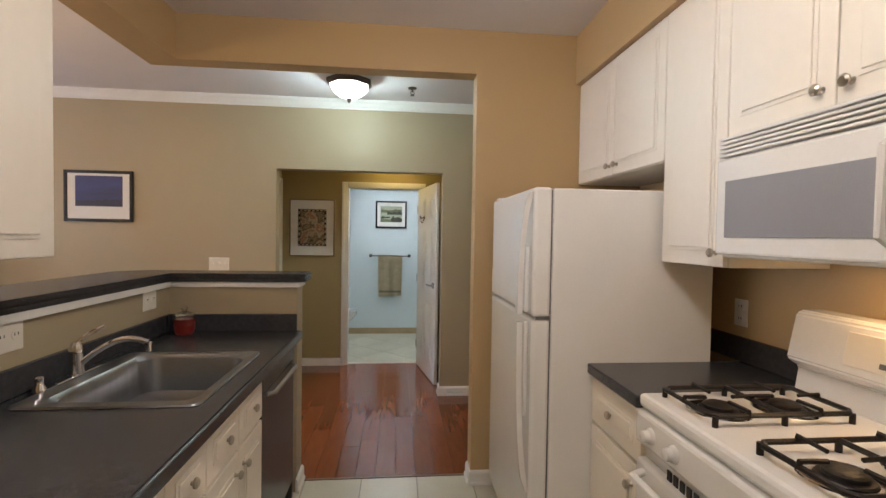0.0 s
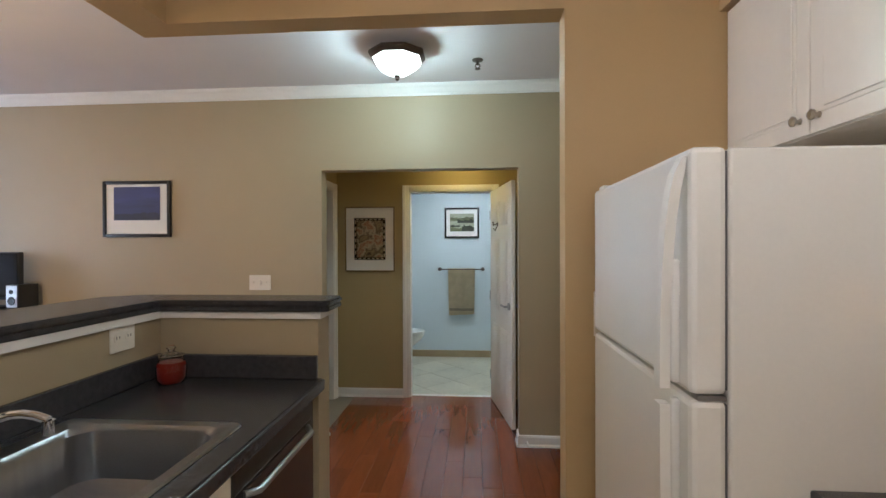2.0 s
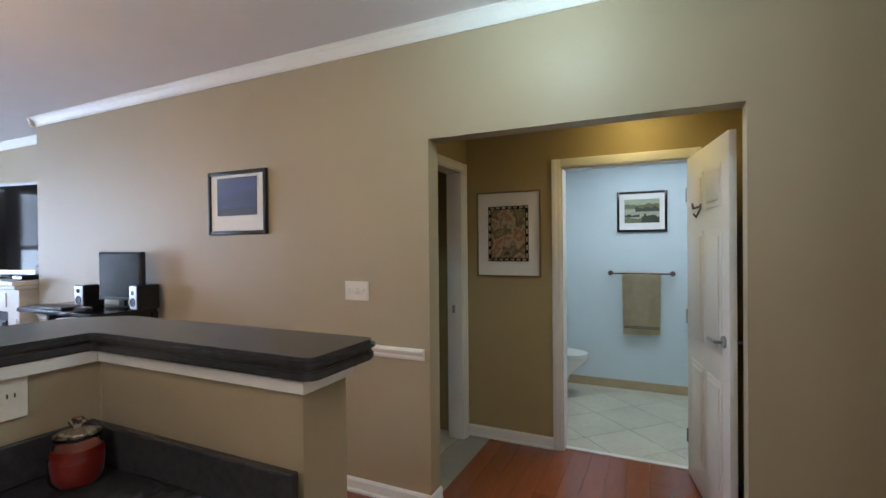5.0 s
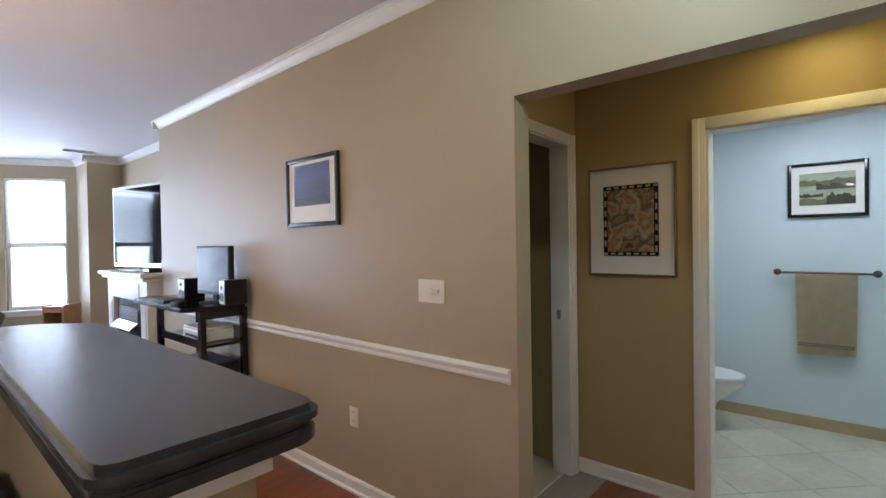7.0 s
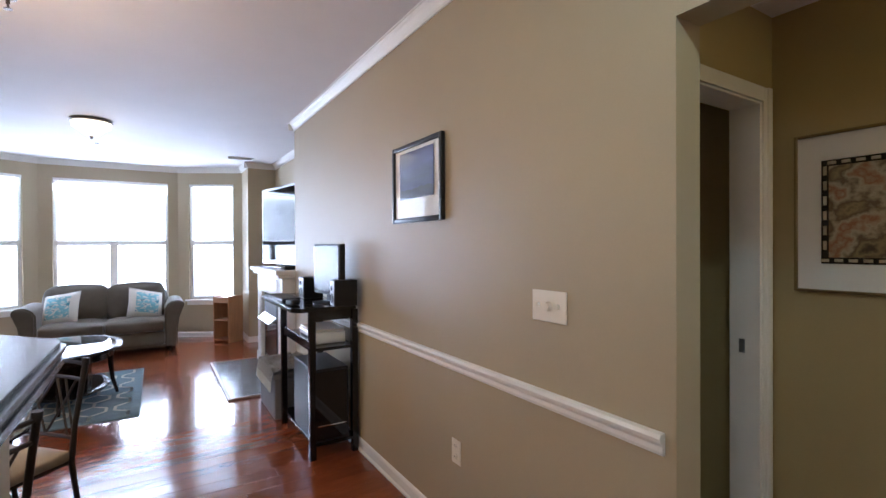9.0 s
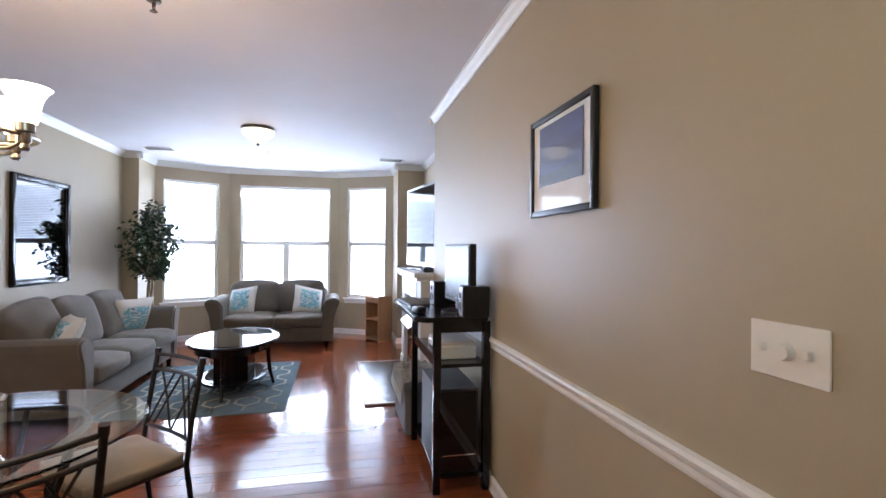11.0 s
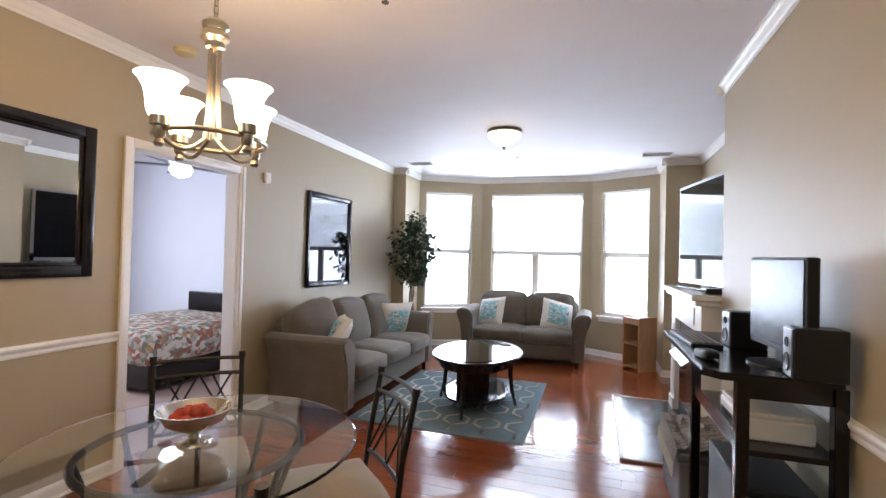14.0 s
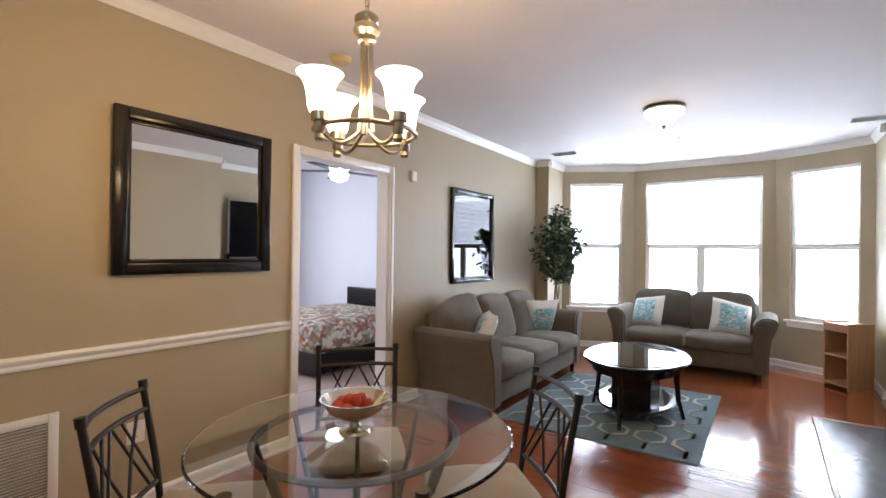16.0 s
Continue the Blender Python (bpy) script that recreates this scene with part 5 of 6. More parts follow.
def dining_chair(m):
    """Seat faces -y; backrest at +y."""
    ob = thing("dining_chair", "wrought iron lattice-back chair with a beige seat", "chair", m, "chairs round the glass table")
    bm = bmesh.new()
    plump(bm, -0.21, 0.21, -0.21, 0.19, 0.435, 0.49, puff=0.012)
    part("seat", bm, SEAT, ob, "beige upholstered seat")
    block("seat_frame", (-0.195, 0.195, -0.195, 0.195, 0.415, 0.437), IRON, ob, 0.004)
    for s in (-1, 1):
        bm = bmesh.new()
        tube(bm, [(s * 0.20, 0.26, 0.0), (s * 0.195, 0.205, 0.42), (s * 0.195, 0.225, 0.60), (s * 0.20, 0.275, 0.88)], 0.0125, 10)
        rod(bm, (s * 0.20, 0.274, 0.875), (s * 0.20, 0.278, 0.905), 0.0165)
        part("back_post", bm, IRON, ob)
        bm = bmesh.new()
        tube(bm, [(s * 0.19, -0.20, 0.0), (s * 0.185, -0.185, 0.42)], 0.0115, 10)
        part("front_leg", bm, IRON, ob)
    for z, y, dip in ((0.875, 0.272, 0.035), (0.80, 0.260, 0.032), (0.53, 0.218, 0.015)):
        bm = bmesh.new()
        tube(bm, [(-0.198, y, z), (-0.10, y + dip * 0.75, z), (0, y + dip, z), (0.10, y + dip * 0.75, z), (0.198, y, z)], 0.0095, 8)
        part("back_rail", bm, IRON, ob)
    def at(x, z):
        u = (z - 0.53) / 0.27
        return (x, 0.218 + 0.042 * u + (0.015 + 0.017 * u) * (1 - (x / 0.198) ** 2), z)
    for a, b in ((-0.15, 0.0), (0.0, 0.15), (0.0, -0.15), (0.15, 0.0), (-0.19, -0.06), (0.19, 0.06)):
        bm = bmesh.new()
        tube(bm, [at(a, 0.53), at((a + b) / 2, 0.665), at(b, 0.80)], 0.0055, 6)
        part("lattice_bar", bm, IRON, ob)
    return ob


first = None
for dx, dy, far in ((-0.52, -0.53, 0.50), (-0.51, 0.50, 0.49), (0.55, -0.54, 0.52), (0.52, 0.44, 0.47)):
    u = Vector((dx, dy)).normalized()
    m = pose(TC[0] + u.x * far, TC[1] + u.y * far, 0, 0, 0, math.degrees(math.atan2(u.y, u.x)) - 90)
    if first is None:
        first = dining_chair(m)
    else:
        copy_thing(first, m)

# ---- bedroom seen through the doorway ----
bed = thing("bed", "low black bed with a floral duvet and red pillow", "bed", pose(-5.55, -1.25, 0))
block("bed_frame", (-0.95, 0.72, -0.72, 0.60, 0.05, 0.30), ESPRESSO, bed, 0.01)
block("mattress", (-0.93, 0.70, -0.70, 0.58, 0.301, 0.48), MAT, bed, 0.04)
bm = bmesh.new()
plump(bm, -0.90, 0.76, -0.76, 0.66, 0.26, 0.61, puff=0.03, n=16)
part("duvet", bm, FLORAL, bed, "floral print duvet")
block("headboard", (-1.03, -0.96, -0.72, 0.60, 0.0, 0.85), ESPRESSO, bed, 0.012)
ob = thing("bed_pillow", "plain red pillow standing at the headboard", "pillow", pose(-6.34, -1.00, 0.71, 0, 72, 0))
bm = bmesh.new()
soft_pad(bm, 0.26, 0.38, 0.12, Matrix())
part("cover", bm, REDWAX, ob)
fan = thing("ceiling_fan", "five-blade ceiling fan with a lit glass bowl", "fan", pose(-5.35, -0.90, H - 0.0))
bm = bmesh.new()
rod(bm, (0, 0, -0.001), (0, 0, -0.27), 0.014)
part("downrod", bm, NICKEL, fan)
lathe("motor", [(0.03, -0.26), (0.10, -0.28), (0.11, -0.34), (0.07, -0.38)], NICKEL, fan)
s = lathe("light_bowl", [(0.10, -0.38), (0.12, -0.41), (0.09, -0.47), (0.02, -0.50)], HALLSHADE, fan, "lit white glass bowl")
for k in range(5):
    bm = bmesh.new()
    box(bm, 0.10, 0.62, -0.065, 0.065, -0.376, -0.368, bevel=0.003, m=pose(0, 0, 0, 0, 0, k * 72 + 20))
    part("blade", bm, ESPRESSO, fan)

# ---- kitchen ----


def cabinet_door(parent, m, w, h, knob=None, name="door"):
    """A raised-panel front in local x (across) and z (up), facing -y."""
    bm = bmesh.new()
    box(bm, 0.002, w - 0.002, -0.018, 0, 0.002, h - 0.002, bevel=0.003)
    rim = min(0.055, w * 0.28, h * 0.28)
    leaf = part(name, bm, CABINET, parent, smooth=None)
    leaf.matrix_basis = m
    block("panel_moulding", (rim, w - rim, -0.0212, -0.0182, rim, h - rim), CABINET, leaf, 0.001)
    block("raised_panel", (rim + 0.012, w - rim - 0.012, -0.0275, -0.0214, rim + 0.012, h - rim - 0.012), CABINET, leaf, 0.0029)
    if knob:
        bm = bmesh.new()
        turned(bm, [(0.010, 0.0), (0.006, 0.006), (0.006, 0.014), (0.015, 0.019), (0.016, 0.025), (0.010, 0.030)], 16, pose(knob[0], -0.018, knob[1], 90))
        part("knob", bm, NICKEL, leaf, "brushed nickel knob")
    return leaf


def carcass(name, label, dims, m=None):
    ob = thing(name, label, "cabinet", pose(dims[0], dims[2], dims[4]))
    block("body", (0, dims[1] - dims[0], 0, dims[3] - dims[2], 0, dims[5] - dims[4]), CABINET, ob, 0.002)
    return ob


# left run: fronts face +x at x = -0.52
FX = -0.52
for y0, y1 in ((-1.40, -0.62), (-0.62, 0.16), (0.16, 0.94), (0.94, 1.44), (1.44, 2.02)):
    ob = carcass("base_cabinet", "white raised-panel base cabinet under the sink counter", (-1.19, FX, y0, y1 - 0.002, 0.10, 0.755 if y0 > 1.4 else 0.908))
    w = y1 - y0
    half = w / 2
    for k in range(2):
        cabinet_door(ob, pose(FX + 1.19, half * k, 0.62, 0, 0, 90), half, 0.18, (half / 2, 0.09), "drawer_front")
        cabinet_door(ob, pose(FX + 1.19, half * k, 0.01, 0, 0, 90), half, 0.60, (half - 0.045 if k == 0 else 0.045, 0.53))
    if y0 > 1.4:
        block("front_rail", (FX + 1.17, FX + 1.19, 0, w - 0.002, 0.655, 0.808), CABINET, ob, 0)
    block("toe_kick", (0.0, FX + 1.19 - 0.06, 0, w - 0.002, -0.10, 0.0), BLACK, ob, 0)
dw = thing("dishwasher", "dark stainless dishwasher under the counter", "dishwasher", pose(-1.18, 2.03, 0))
block("tub", (0, 0.64, 0, 0.62, 0.08, 0.755), BLACK, dw, 0.002)
block("door_panel", (0.64, 0.672, 0.006, 0.614, 0.11, 0.80), DARKSTEEL, dw, 0.006)
block("control_panel", (0.64, 0.676, 0.006, 0.614, 0.805, 0.90), DARKSTEEL, dw, 0.008)
bm = bmesh.new()
tube(bm, [(0.676, 0.06, 0.79), (0.705, 0.10, 0.785), (0.705, 0.52, 0.785), (0.676, 0.56, 0.79)], 0.011)
part("handle", bm, STEEL, dw)
block("toe_kick", (0, 0.60, 0.01, 0.61, 0.0, 0.08), BLACK, dw, 0)
block("side_trim", (0.0, 0.665, 0.622, 0.65, 0.0, 0.905), DARKSTEEL, dw, 0.002)

ct2 = thing("kitchen_counter", "charcoal laminate counter with a backsplash lip", "counter", pose(0, 0, 0.91))
SX0, SX1, SY0, SY1 = -1.10, -0.575, 1.53, 2.17
for r in ((-1.198, -0.482, -1.40, SY0), (-1.198, -0.482, SY1, 2.70), (-1.198, SX0, SY0, SY1), (SX1, -0.482, SY0, SY1)):
    block("worktop", (*r, 0, 0.04), LAMINATE, ct2, 0)
block("edge_band", (-0.482, -0.470, -1.40, 2.70, -0.006, 0.0385), LAMINATE, ct2, 0.005)
block("backsplash", (-1.198, -1.176, 1.42, 2.70, 0.0405, 0.136), LAMINATE, ct2, 0.004)
block("backsplash", (-1.175, -0.50, 2.678, 2.70, 0.0405, 0.136), LAMINATE, ct2, 0.004)
block("backsplash", (-1.238, -1.199, -1.40, 1.418, 0.0405, 0.136), LAMINATE, ct2, 0.004)

sink = thing("kitchen_sink", "stainless steel drop-in sink in the dark counter", "sink", pose((SX0 + SX1) / 2, (SY0 + SY1) / 2, 0.952))
bm = bmesh.new()
hx, hy = (SX1 - SX0) / 2, (SY1 - SY0) / 2


def ring_pts(a, b, r, z, off=0.0, n=6):
    out = []
    for cx, cy, st in ((a - r, b - r, 0), (-a + r, b - r, 90), (-a + r, -b + r, 180), (a - r, -b + r, 270)):
        for k in range(n + 1):
            t = radians(st + 90 * k / n)
            out.append((cx + off + r * math.cos(t), cy + r * math.sin(t), z))
    return out


levels = [ring_pts(hx + 0.022, hy + 0.022, 0.03, 0.0), ring_pts(hx + 0.018, hy + 0.018, 0.03, 0.006), ring_pts(hx - 0.03, hy - 0.02, 0.05, 0.006, 0.02), ring_pts(hx - 0.045, hy - 0.03, 0.07, -0.01, 0.02),
          ring_pts(hx - 0.055, hy - 0.04, 0.07, -0.15, 0.02), ring_pts(hx - 0.09, hy - 0.075, 0.07, -0.178, 0.02), ring_pts(0.05, 0.05, 0.045, -0.185, 0.02)]
rings = [[bm.verts.new(p) for p in ring] for ring in levels]
for a, b in zip(rings, rings[1:]):
    for k in range(len(a)):
        bm.faces.new((a[k], a[(k + 1) % len(a)], b[(k + 1) % len(b)], b[k]))
bm.faces.new(rings[-1])
part("basin", bm, SINKSTEEL, sink)
lathe("drain", [(0.045, -0.184), (0.040, -0.181), (0.02, -0.184)], CHROME, sink, "", 20, Matrix.Translation((0.02, 0, 0)))

fc = thing("kitchen_faucet", "chrome single-lever kitchen faucet with a curved spout", "faucet", pose(-1.125, 1.84, 0.955))
block("deck_plate", (-0.022, 0.022, -0.12, 0.12, 0.003, 0.012), CHROME, fc, 0.004)
lathe("body", [(0.026, 0.012), (0.024, 0.05), (0.022, 0.085), (0.024, 0.105), (0.014, 0.13)], CHROME, fc)
bm = bmesh.new()
sp = [Vector((0.01 + 0.225 * q / 8, 0.04 * q / 8, 0.045 + 0.09 * math.sin(math.pi * (q / 8) * 0.70))) for q in range(9)]
tube(bm, [tuple(p) for p in sp], 0.011, 10)
rod(bm, sp[-1], sp[-1] - Vector((0, 0, 0.035)), 0.014)
part("spout", bm, CHROME, fc)
bm = bmesh.new()
tube(bm, [(0, 0, 0.125), (0.03, 0.02, 0.155), (0.075, 0.045, 0.18)], 0.007)
part("lever", bm, CHROME, fc)
ob = thing("soap_dispenser", "small chrome side sprayer by the sink", "sprayer", pose(-1.125, 1.66, 0.955))
lathe("base", [(0.02, 0.003), (0.018, 0.02), (0.012, 0.03), (0.014, 0.05), (0.008, 0.055)], CHROME, ob)

jar = thing("candle_jar", "red jar candle with a glass lid", "candle", pose(-1.07, 2.60, 0.951))
lathe("wax", [(0.040, 0.004), (0.050, 0.02), (0.052, 0.06), (0.048, 0.085)], REDWAX, jar, "deep red wax")
lathe("jar", [(0.044, 0.0), (0.054, 0.015), (0.056, 0.065), (0.044, 0.095), (0.042, 0.105), (0.039, 0.105), (0.041, 0.094), (0.053, 0.064), (0.051, 0.018), (0.041, 0.003)], JARGLASS, jar)
lathe("lid", [(0.046, 0.106), (0.046, 0.114), (0.02, 0.122), (0.010, 0.128), (0.018, 0.140), (0.010, 0.150)], JARGLASS, jar, "clear glass lid")

bar = thing("breakfast_bar", "charcoal laminate bar top on the half wall", "counter", pose(0, 0, 1.225))


def rounded(corners, n=5):
    """An outline whose corners, given as (x, y, radius), are turned into arcs."""
    out = []
    for k, (x, y, rad) in enumerate(corners):
        p, a, b = Vector((x, y)), Vector(corners[k - 1][:2]), Vector(corners[(k + 1) % len(corners)][:2])
        u, v = (a - p).normalized(), (b - p).normalized()
        for q in range(n + 1):
            t = q / n
            out.append(tuple(p + u * rad * (1 - t) ** 2 + v * rad * t ** 2))
    return out


for name, i, z0, z1, edge in (("bar_top", 0.0, 0.021, 0.047, 0.009), ("edge_build_up", 0.003, 0.0, 0.0205, 0.004)):
    bm = bmesh.new()
    extruded(bm, rounded([(-0.455 - i, 2.688 + i, 0.035), (-0.455 - i, 2.928 - i, 0.035), (-1.41 + i, 2.928 - i, 0.03), (-1.55 + i, 2.805 - i, 0.03),
                          (-1.55 + i, 1.482, 0.012), (-1.178 - i, 1.482, 0.012), (-1.178 - i, 2.688 + i, 0.012)]), z0, z1)
    bmesh.ops.bevel(bm, geom=[e for e in bm.edges if abs(e.verts[0].co.z - e.verts[1].co.z) < 1e-6], offset=edge, segments=4, affect="EDGES", clamp_overlap=True)
    part(name, bm, LAMINATE, bar, smooth=30)
setting("trim_bar", boxes((-1.20, -1.186, 1.482, 2.705, 1.195, 1.2245), (-1.186, -0.491, 2.706, 2.72, 1.195, 1.2245), (-0.505, -0.491, 2.72, 2.874, 1.195, 1.2245),
                          (-1.334, -0.505, 2.86, 2.874, 1.195, 1.2245), (-1.334, -1.32, 1.482, 2.86, 1.195, 1.2245)), WHITE, "white wooden trim under the bar top", "trim")

ob = carcass("wall_cabinet", "white raised-panel wall cabinet over the sink counter", (-1.238, -0.965, 0.70, 1.478, 1.42, 2.42))
cabinet_door(ob, pose(0.273, 0, 0, 0, 0, 90), 0.389, 1.0, (0.345, 0.06))
cabinet_door(ob, pose(0.273, 0.389, 0, 0, 0, 90), 0.389, 1.0, (0.045, 0.06))

# refrigerator: front faces -x
fr = thing("refrigerator", "white top-freezer refrigerator with a pebbled finish", "refrigerator", pose(0.66, 1.842, 0))
block("cabinet", (0.036, 0.74, 0, 0.815, 0.03, 1.704), ENAMEL, fr, 0.006)
for name, z0, z1 in (("freezer_door", 1.174, 1.708), ("fridge_door", 0.09, 1.163)):
    d = block(name, (-0.045, 0.032, 0.0, 0.815, z0, z1), ENAMEL, fr, 0.014)
    # bowed grip that stands off the door along its opening edge
    upper = name == "freezer_door"
    h0, h1 = (z0 + 0.012, z1 - 0.02) if upper else (z1 - 0.72, z1 - 0.012)
    thick = 0.034
    n = 14
    outer, inner = [], []
    for q in range(n + 1):
        u = q / n
        z = h0 + (h1 - h0) * u
        w = 1 - u if upper else u
        bow = 0.052 * math.sin(math.pi * min(1.0, 0.50 * w ** 0.55 + 0.02)) if w < 0.999 else 0.052
        outer.append((-0.046 - bow - 0.006, z))
        inner.append((-0.046 - max(0.0, bow - 0.016), z))
    bm = bmesh.new()
    prism_y(bm, outer + inner[::-1], 0.012, 0.012 + thick)
    bmesh.ops.recalc_face_normals(bm, faces=bm.faces[:])
    part("handle", bm, ENAMEL, d, smooth=30)
    block("grip_base", (-0.062, -0.044, 0.050, 0.075, h0 if upper else h0 + 0.3, h0 + 0.28 if upper else h1), ENAMEL, d, 0.006)
    block("gasket", (0.032, 0.036, 0.01, 0.805, z0 + 0.01, z1 - 0.01), GREYBOX, d, 0)
block("hinge_strap", (-0.03, 0.03, 0.002, 0.03, 1.1635, 1.1735), STEEL, fr, 0)
block("badge", (-0.0465, -0.044, 0.03, 0.05, 1.655, 1.672), STEEL, fr, 0)
block("hinge_cap", (-0.03, 0.05, 0.74, 0.80, 1.706, 1.722), ENAMEL, fr, 0.005)
block("kick_grille", (0.0, 0.034, 0.02, 0.79, 0.02, 0.085), GREYBOX, fr, 0.002)
for x in (0.08, 0.68):
    for y in (0.06, 0.70):
        bm = bmesh.new()
        rod(bm, (x, y, 0), (x, y, 0.035), 0.02)
        part("foot", bm, BLACK, fr)

# right run
ob = carcass("base_cabinet", "white base cabinet between the refrigerator and range", (0.892, 1.54, 1.442, 1.836, 0.10, 0.941))
cabinet_door(ob, pose(0, 0.394, 0.65, 0, 0, -90), 0.394, 0.18, (0.19, 0.09), "drawer_front")
cabinet_door(ob, pose(0, 0.394, 0.01, 0, 0, -90), 0.394, 0.63, (0.34, 0.55))
block("toe_kick", (0.06, 0.64, 0, 0.394, -0.10, 0.0), BLACK, ob, 0)
ct3 = thing("kitchen_counter", "short charcoal laminate counter beside the range", "counter", pose(0, 0, 0.943))
block("worktop", (0.852, 1.548, 1.440, 1.838, 0, 0.042), LAMINATE, ct3, 0.006)
block("backsplash", (1.526, 1.548, 1.440, 2.60, 0.042, 0.145), LAMINATE, ct3, 0.004)
for y0, y1 in ((-1.40, -0.62), (-0.62, 0.16), (0.16, 0.672)):
    ob = carcass("base_cabinet", "white base cabinet beyond the range", (0.892, 1.54, y0, y1 - 0.002, 0.10, 0.941))
    cabinet_door(ob, pose(0, y1 - y0, 0.01, 0, 0, -90), y1 - y0, 0.80, (0.05, 0.70))
    block("toe_kick", (0.06, 0.61, 0, y1 - y0, -0.10, 0.0), BLACK, ob, 0)
ct4 = thing("kitchen_counter", "charcoal laminate counter beyond the range", "counter", pose(0, 0, 0.943))
block("worktop", (0.852, 1.548, -1.40, 0.673, 0, 0.042), LAMINATE, ct4, 0.006)

rg = thing("gas_range", "white gas range with black cast grates", "stove", pose(0.858, 0.676, 0.054))
block("body", (0.03, 0.66, 0, 0.762, -0.054, 0.90), ENAMEL, rg, 0.004)
block("cooktop", (0.0, 0.60, 0.0, 0.762, 0.90, 0.945), ENAMEL, rg, 0.014)
block("oven_door", (-0.01, 0.03, 0.01, 0.752, 0.22, 0.74), ENAMEL, rg, 0.01)
block("oven_window", (-0.014, -0.01, 0.14, 0.62, 0.34, 0.60), GLOSSBLACK, rg, 0.001)
block("drawer", (-0.006, 0.03, 0.01, 0.752, 0.07, 0.21), ENAMEL, rg, 0.008)
block("control_strip", (-0.012, 0.03, 0.005, 0.757, 0.79, 0.895), ENAMEL, rg, 0.012)
bm = bmesh.new()
tube(bm, [(-0.012, 0.06, 0.71), (-0.055, 0.08, 0.71), (-0.055, 0.68, 0.71), (-0.012, 0.70, 0.71)], 0.012)
part("oven_handle", bm, ENAMEL, rg)
for k in range(14):
    block("vent_slot", (-0.0135, -0.009, 0.16 + 0.03 * k, 0.18 + 0.03 * k, 0.755, 0.785), BLACK, rg, 0.001)
for y in (0.10, 0.22, 0.54, 0.66):
    bm = bmesh.new()
    turned(bm, [(0.026, 0), (0.024, 0.008), (0.019, 0.012), (0.017, 0.028), (0.014, 0.030)], 20, pose(-0.012, y, 0.842, 0, -90))
    part("knob", bm, ENAMEL, rg)
bm = bmesh.new()
prism_y(bm, [(0.545, 0.93), (0.56, 1.03), (0.53, 1.045), (0.515, 1.06), (0.545, 1.205), (0.56, 1.218), (0.645, 1.218), (0.65, 1.20), (0.65, 0.93)], 0.004, 0.758)
bmesh.ops.recalc_face_normals(bm, faces=bm.faces[:])
bmesh.ops.bevel(bm, geom=bm.edges[:], offset=0.006, segments=2, affect="EDGES")
part("backguard", bm, ENAMEL, rg, smooth=30)
block("control_panel", (-0.005, 0.002, 0.20, 0.56, -0.05, 0.05), PLATE, rg, 0.002, m=pose(0.530, 0, 1.135, 0, 11.7))
block("control_display", (-0.008, -0.0055, 0.32, 0.44, -0.005, 0.04), GLOSSBLACK, rg, 0, "dark oven clock display", m=pose(0.530, 0, 1.135, 0, 11.7))
for k in range(4):
    block("button", (-0.0075, -0.0055, 0.29 + 0.045 * k, 0.32 + 0.045 * k, -0.035, -0.02), GREYBOX, rg, 0, m=pose(0.530, 0, 1.135, 0, 11.7))
for gy in (0.085, 0.475):
    bm = bmesh.new()
    y0, y1, x0, x1, z = gy, gy + 0.235, 0.05, 0.475, 0.974
    tube(bm, [(x0 + 0.02, y0, z), (x1 - 0.02, y0, z), (x1, y0 + 0.02, z), (x1, y1 - 0.02, z), (x1 - 0.02, y1, z), (x0 + 0.02, y1, z), (x0, y1 - 0.02, z), (x0, y0 + 0.02, z), (x0 + 0.02, y0, z)], 0.0075, 6)
    xm, ym = (x0 + x1) / 2, (y0 + y1) / 2
    tube(bm, [(xm, y0, z), (xm, y1, z)], 0.0075, 6)
    for bx in (x0 + 0.106, x1 - 0.106):
        for ax, ay, ex, ey in ((bx, y0, 0, 1), (bx, y1, 0, -1), (bx - 0.106, ym, 1, 0), (bx + 0.106, ym, -1, 0)):
            tube(bm, [(ax - 0.004 * ex, ay - 0.004 * ey, z - 0.004), (ax, ay, z + 0.012), (ax + 0.065 * ex, ay + 0.075 * ey, z + 0.010)], 0.006, 6)
    for x in (x0 + 0.01, xm, x1 - 0.01):
        for y in (y0, y1):
            rod(bm, (x, y, 0.944), (x, y, z), 0.008)
    part("grate", bm, IRON, rg, "black cast iron grate")
    for x in (x0 + 0.106, x1 - 0.106):
        lathe("burner_bowl", [(0.088, 0.9455), (0.086, 0.9485), (0.078, 0.9490), (0.060, 0.9465)], CHROME, rg, "stained metal drip bowl", 26, Matrix.Translation((x, ym, 0)))
        lathe("burner", [(0.056, 0.9475), (0.052, 0.952), (0.042, 0.953), (0.042, 0.962), (0.034, 0.967), (0.010, 0.969)], IRON, rg, "", 22, Matrix.Translation((x, ym, 0)))

mw = thing("microwave", "white over-range microwave with a grey mesh window", "microwave", pose(1.125, 0.686, 1.445))
block("body", (0.02, 0.42, 0.0, 0.762, 0, 0.394), ENAMEL, mw, 0.006)
block("door", (-0.012, 0.02, 0.19, 0.760, 0.01, 0.318), ENAMEL, mw, 0.008)
block("window", (-0.016, -0.012, 0.235, 0.712, 0.065, 0.245), material("grey_mesh_glass", (0.26, 0.26, 0.28), 0.3, vary=0.08, fine=400, bump=0.02), mw, 0.001)
block("control_panel", (-0.010, 0.02, 0.004, 0.187, 0.01, 0.318), ENAMEL, mw, 0.006)
block("keypad", (-0.013, -0.010, 0.03, 0.16, 0.05, 0.20), PLATE, mw, 0.001)
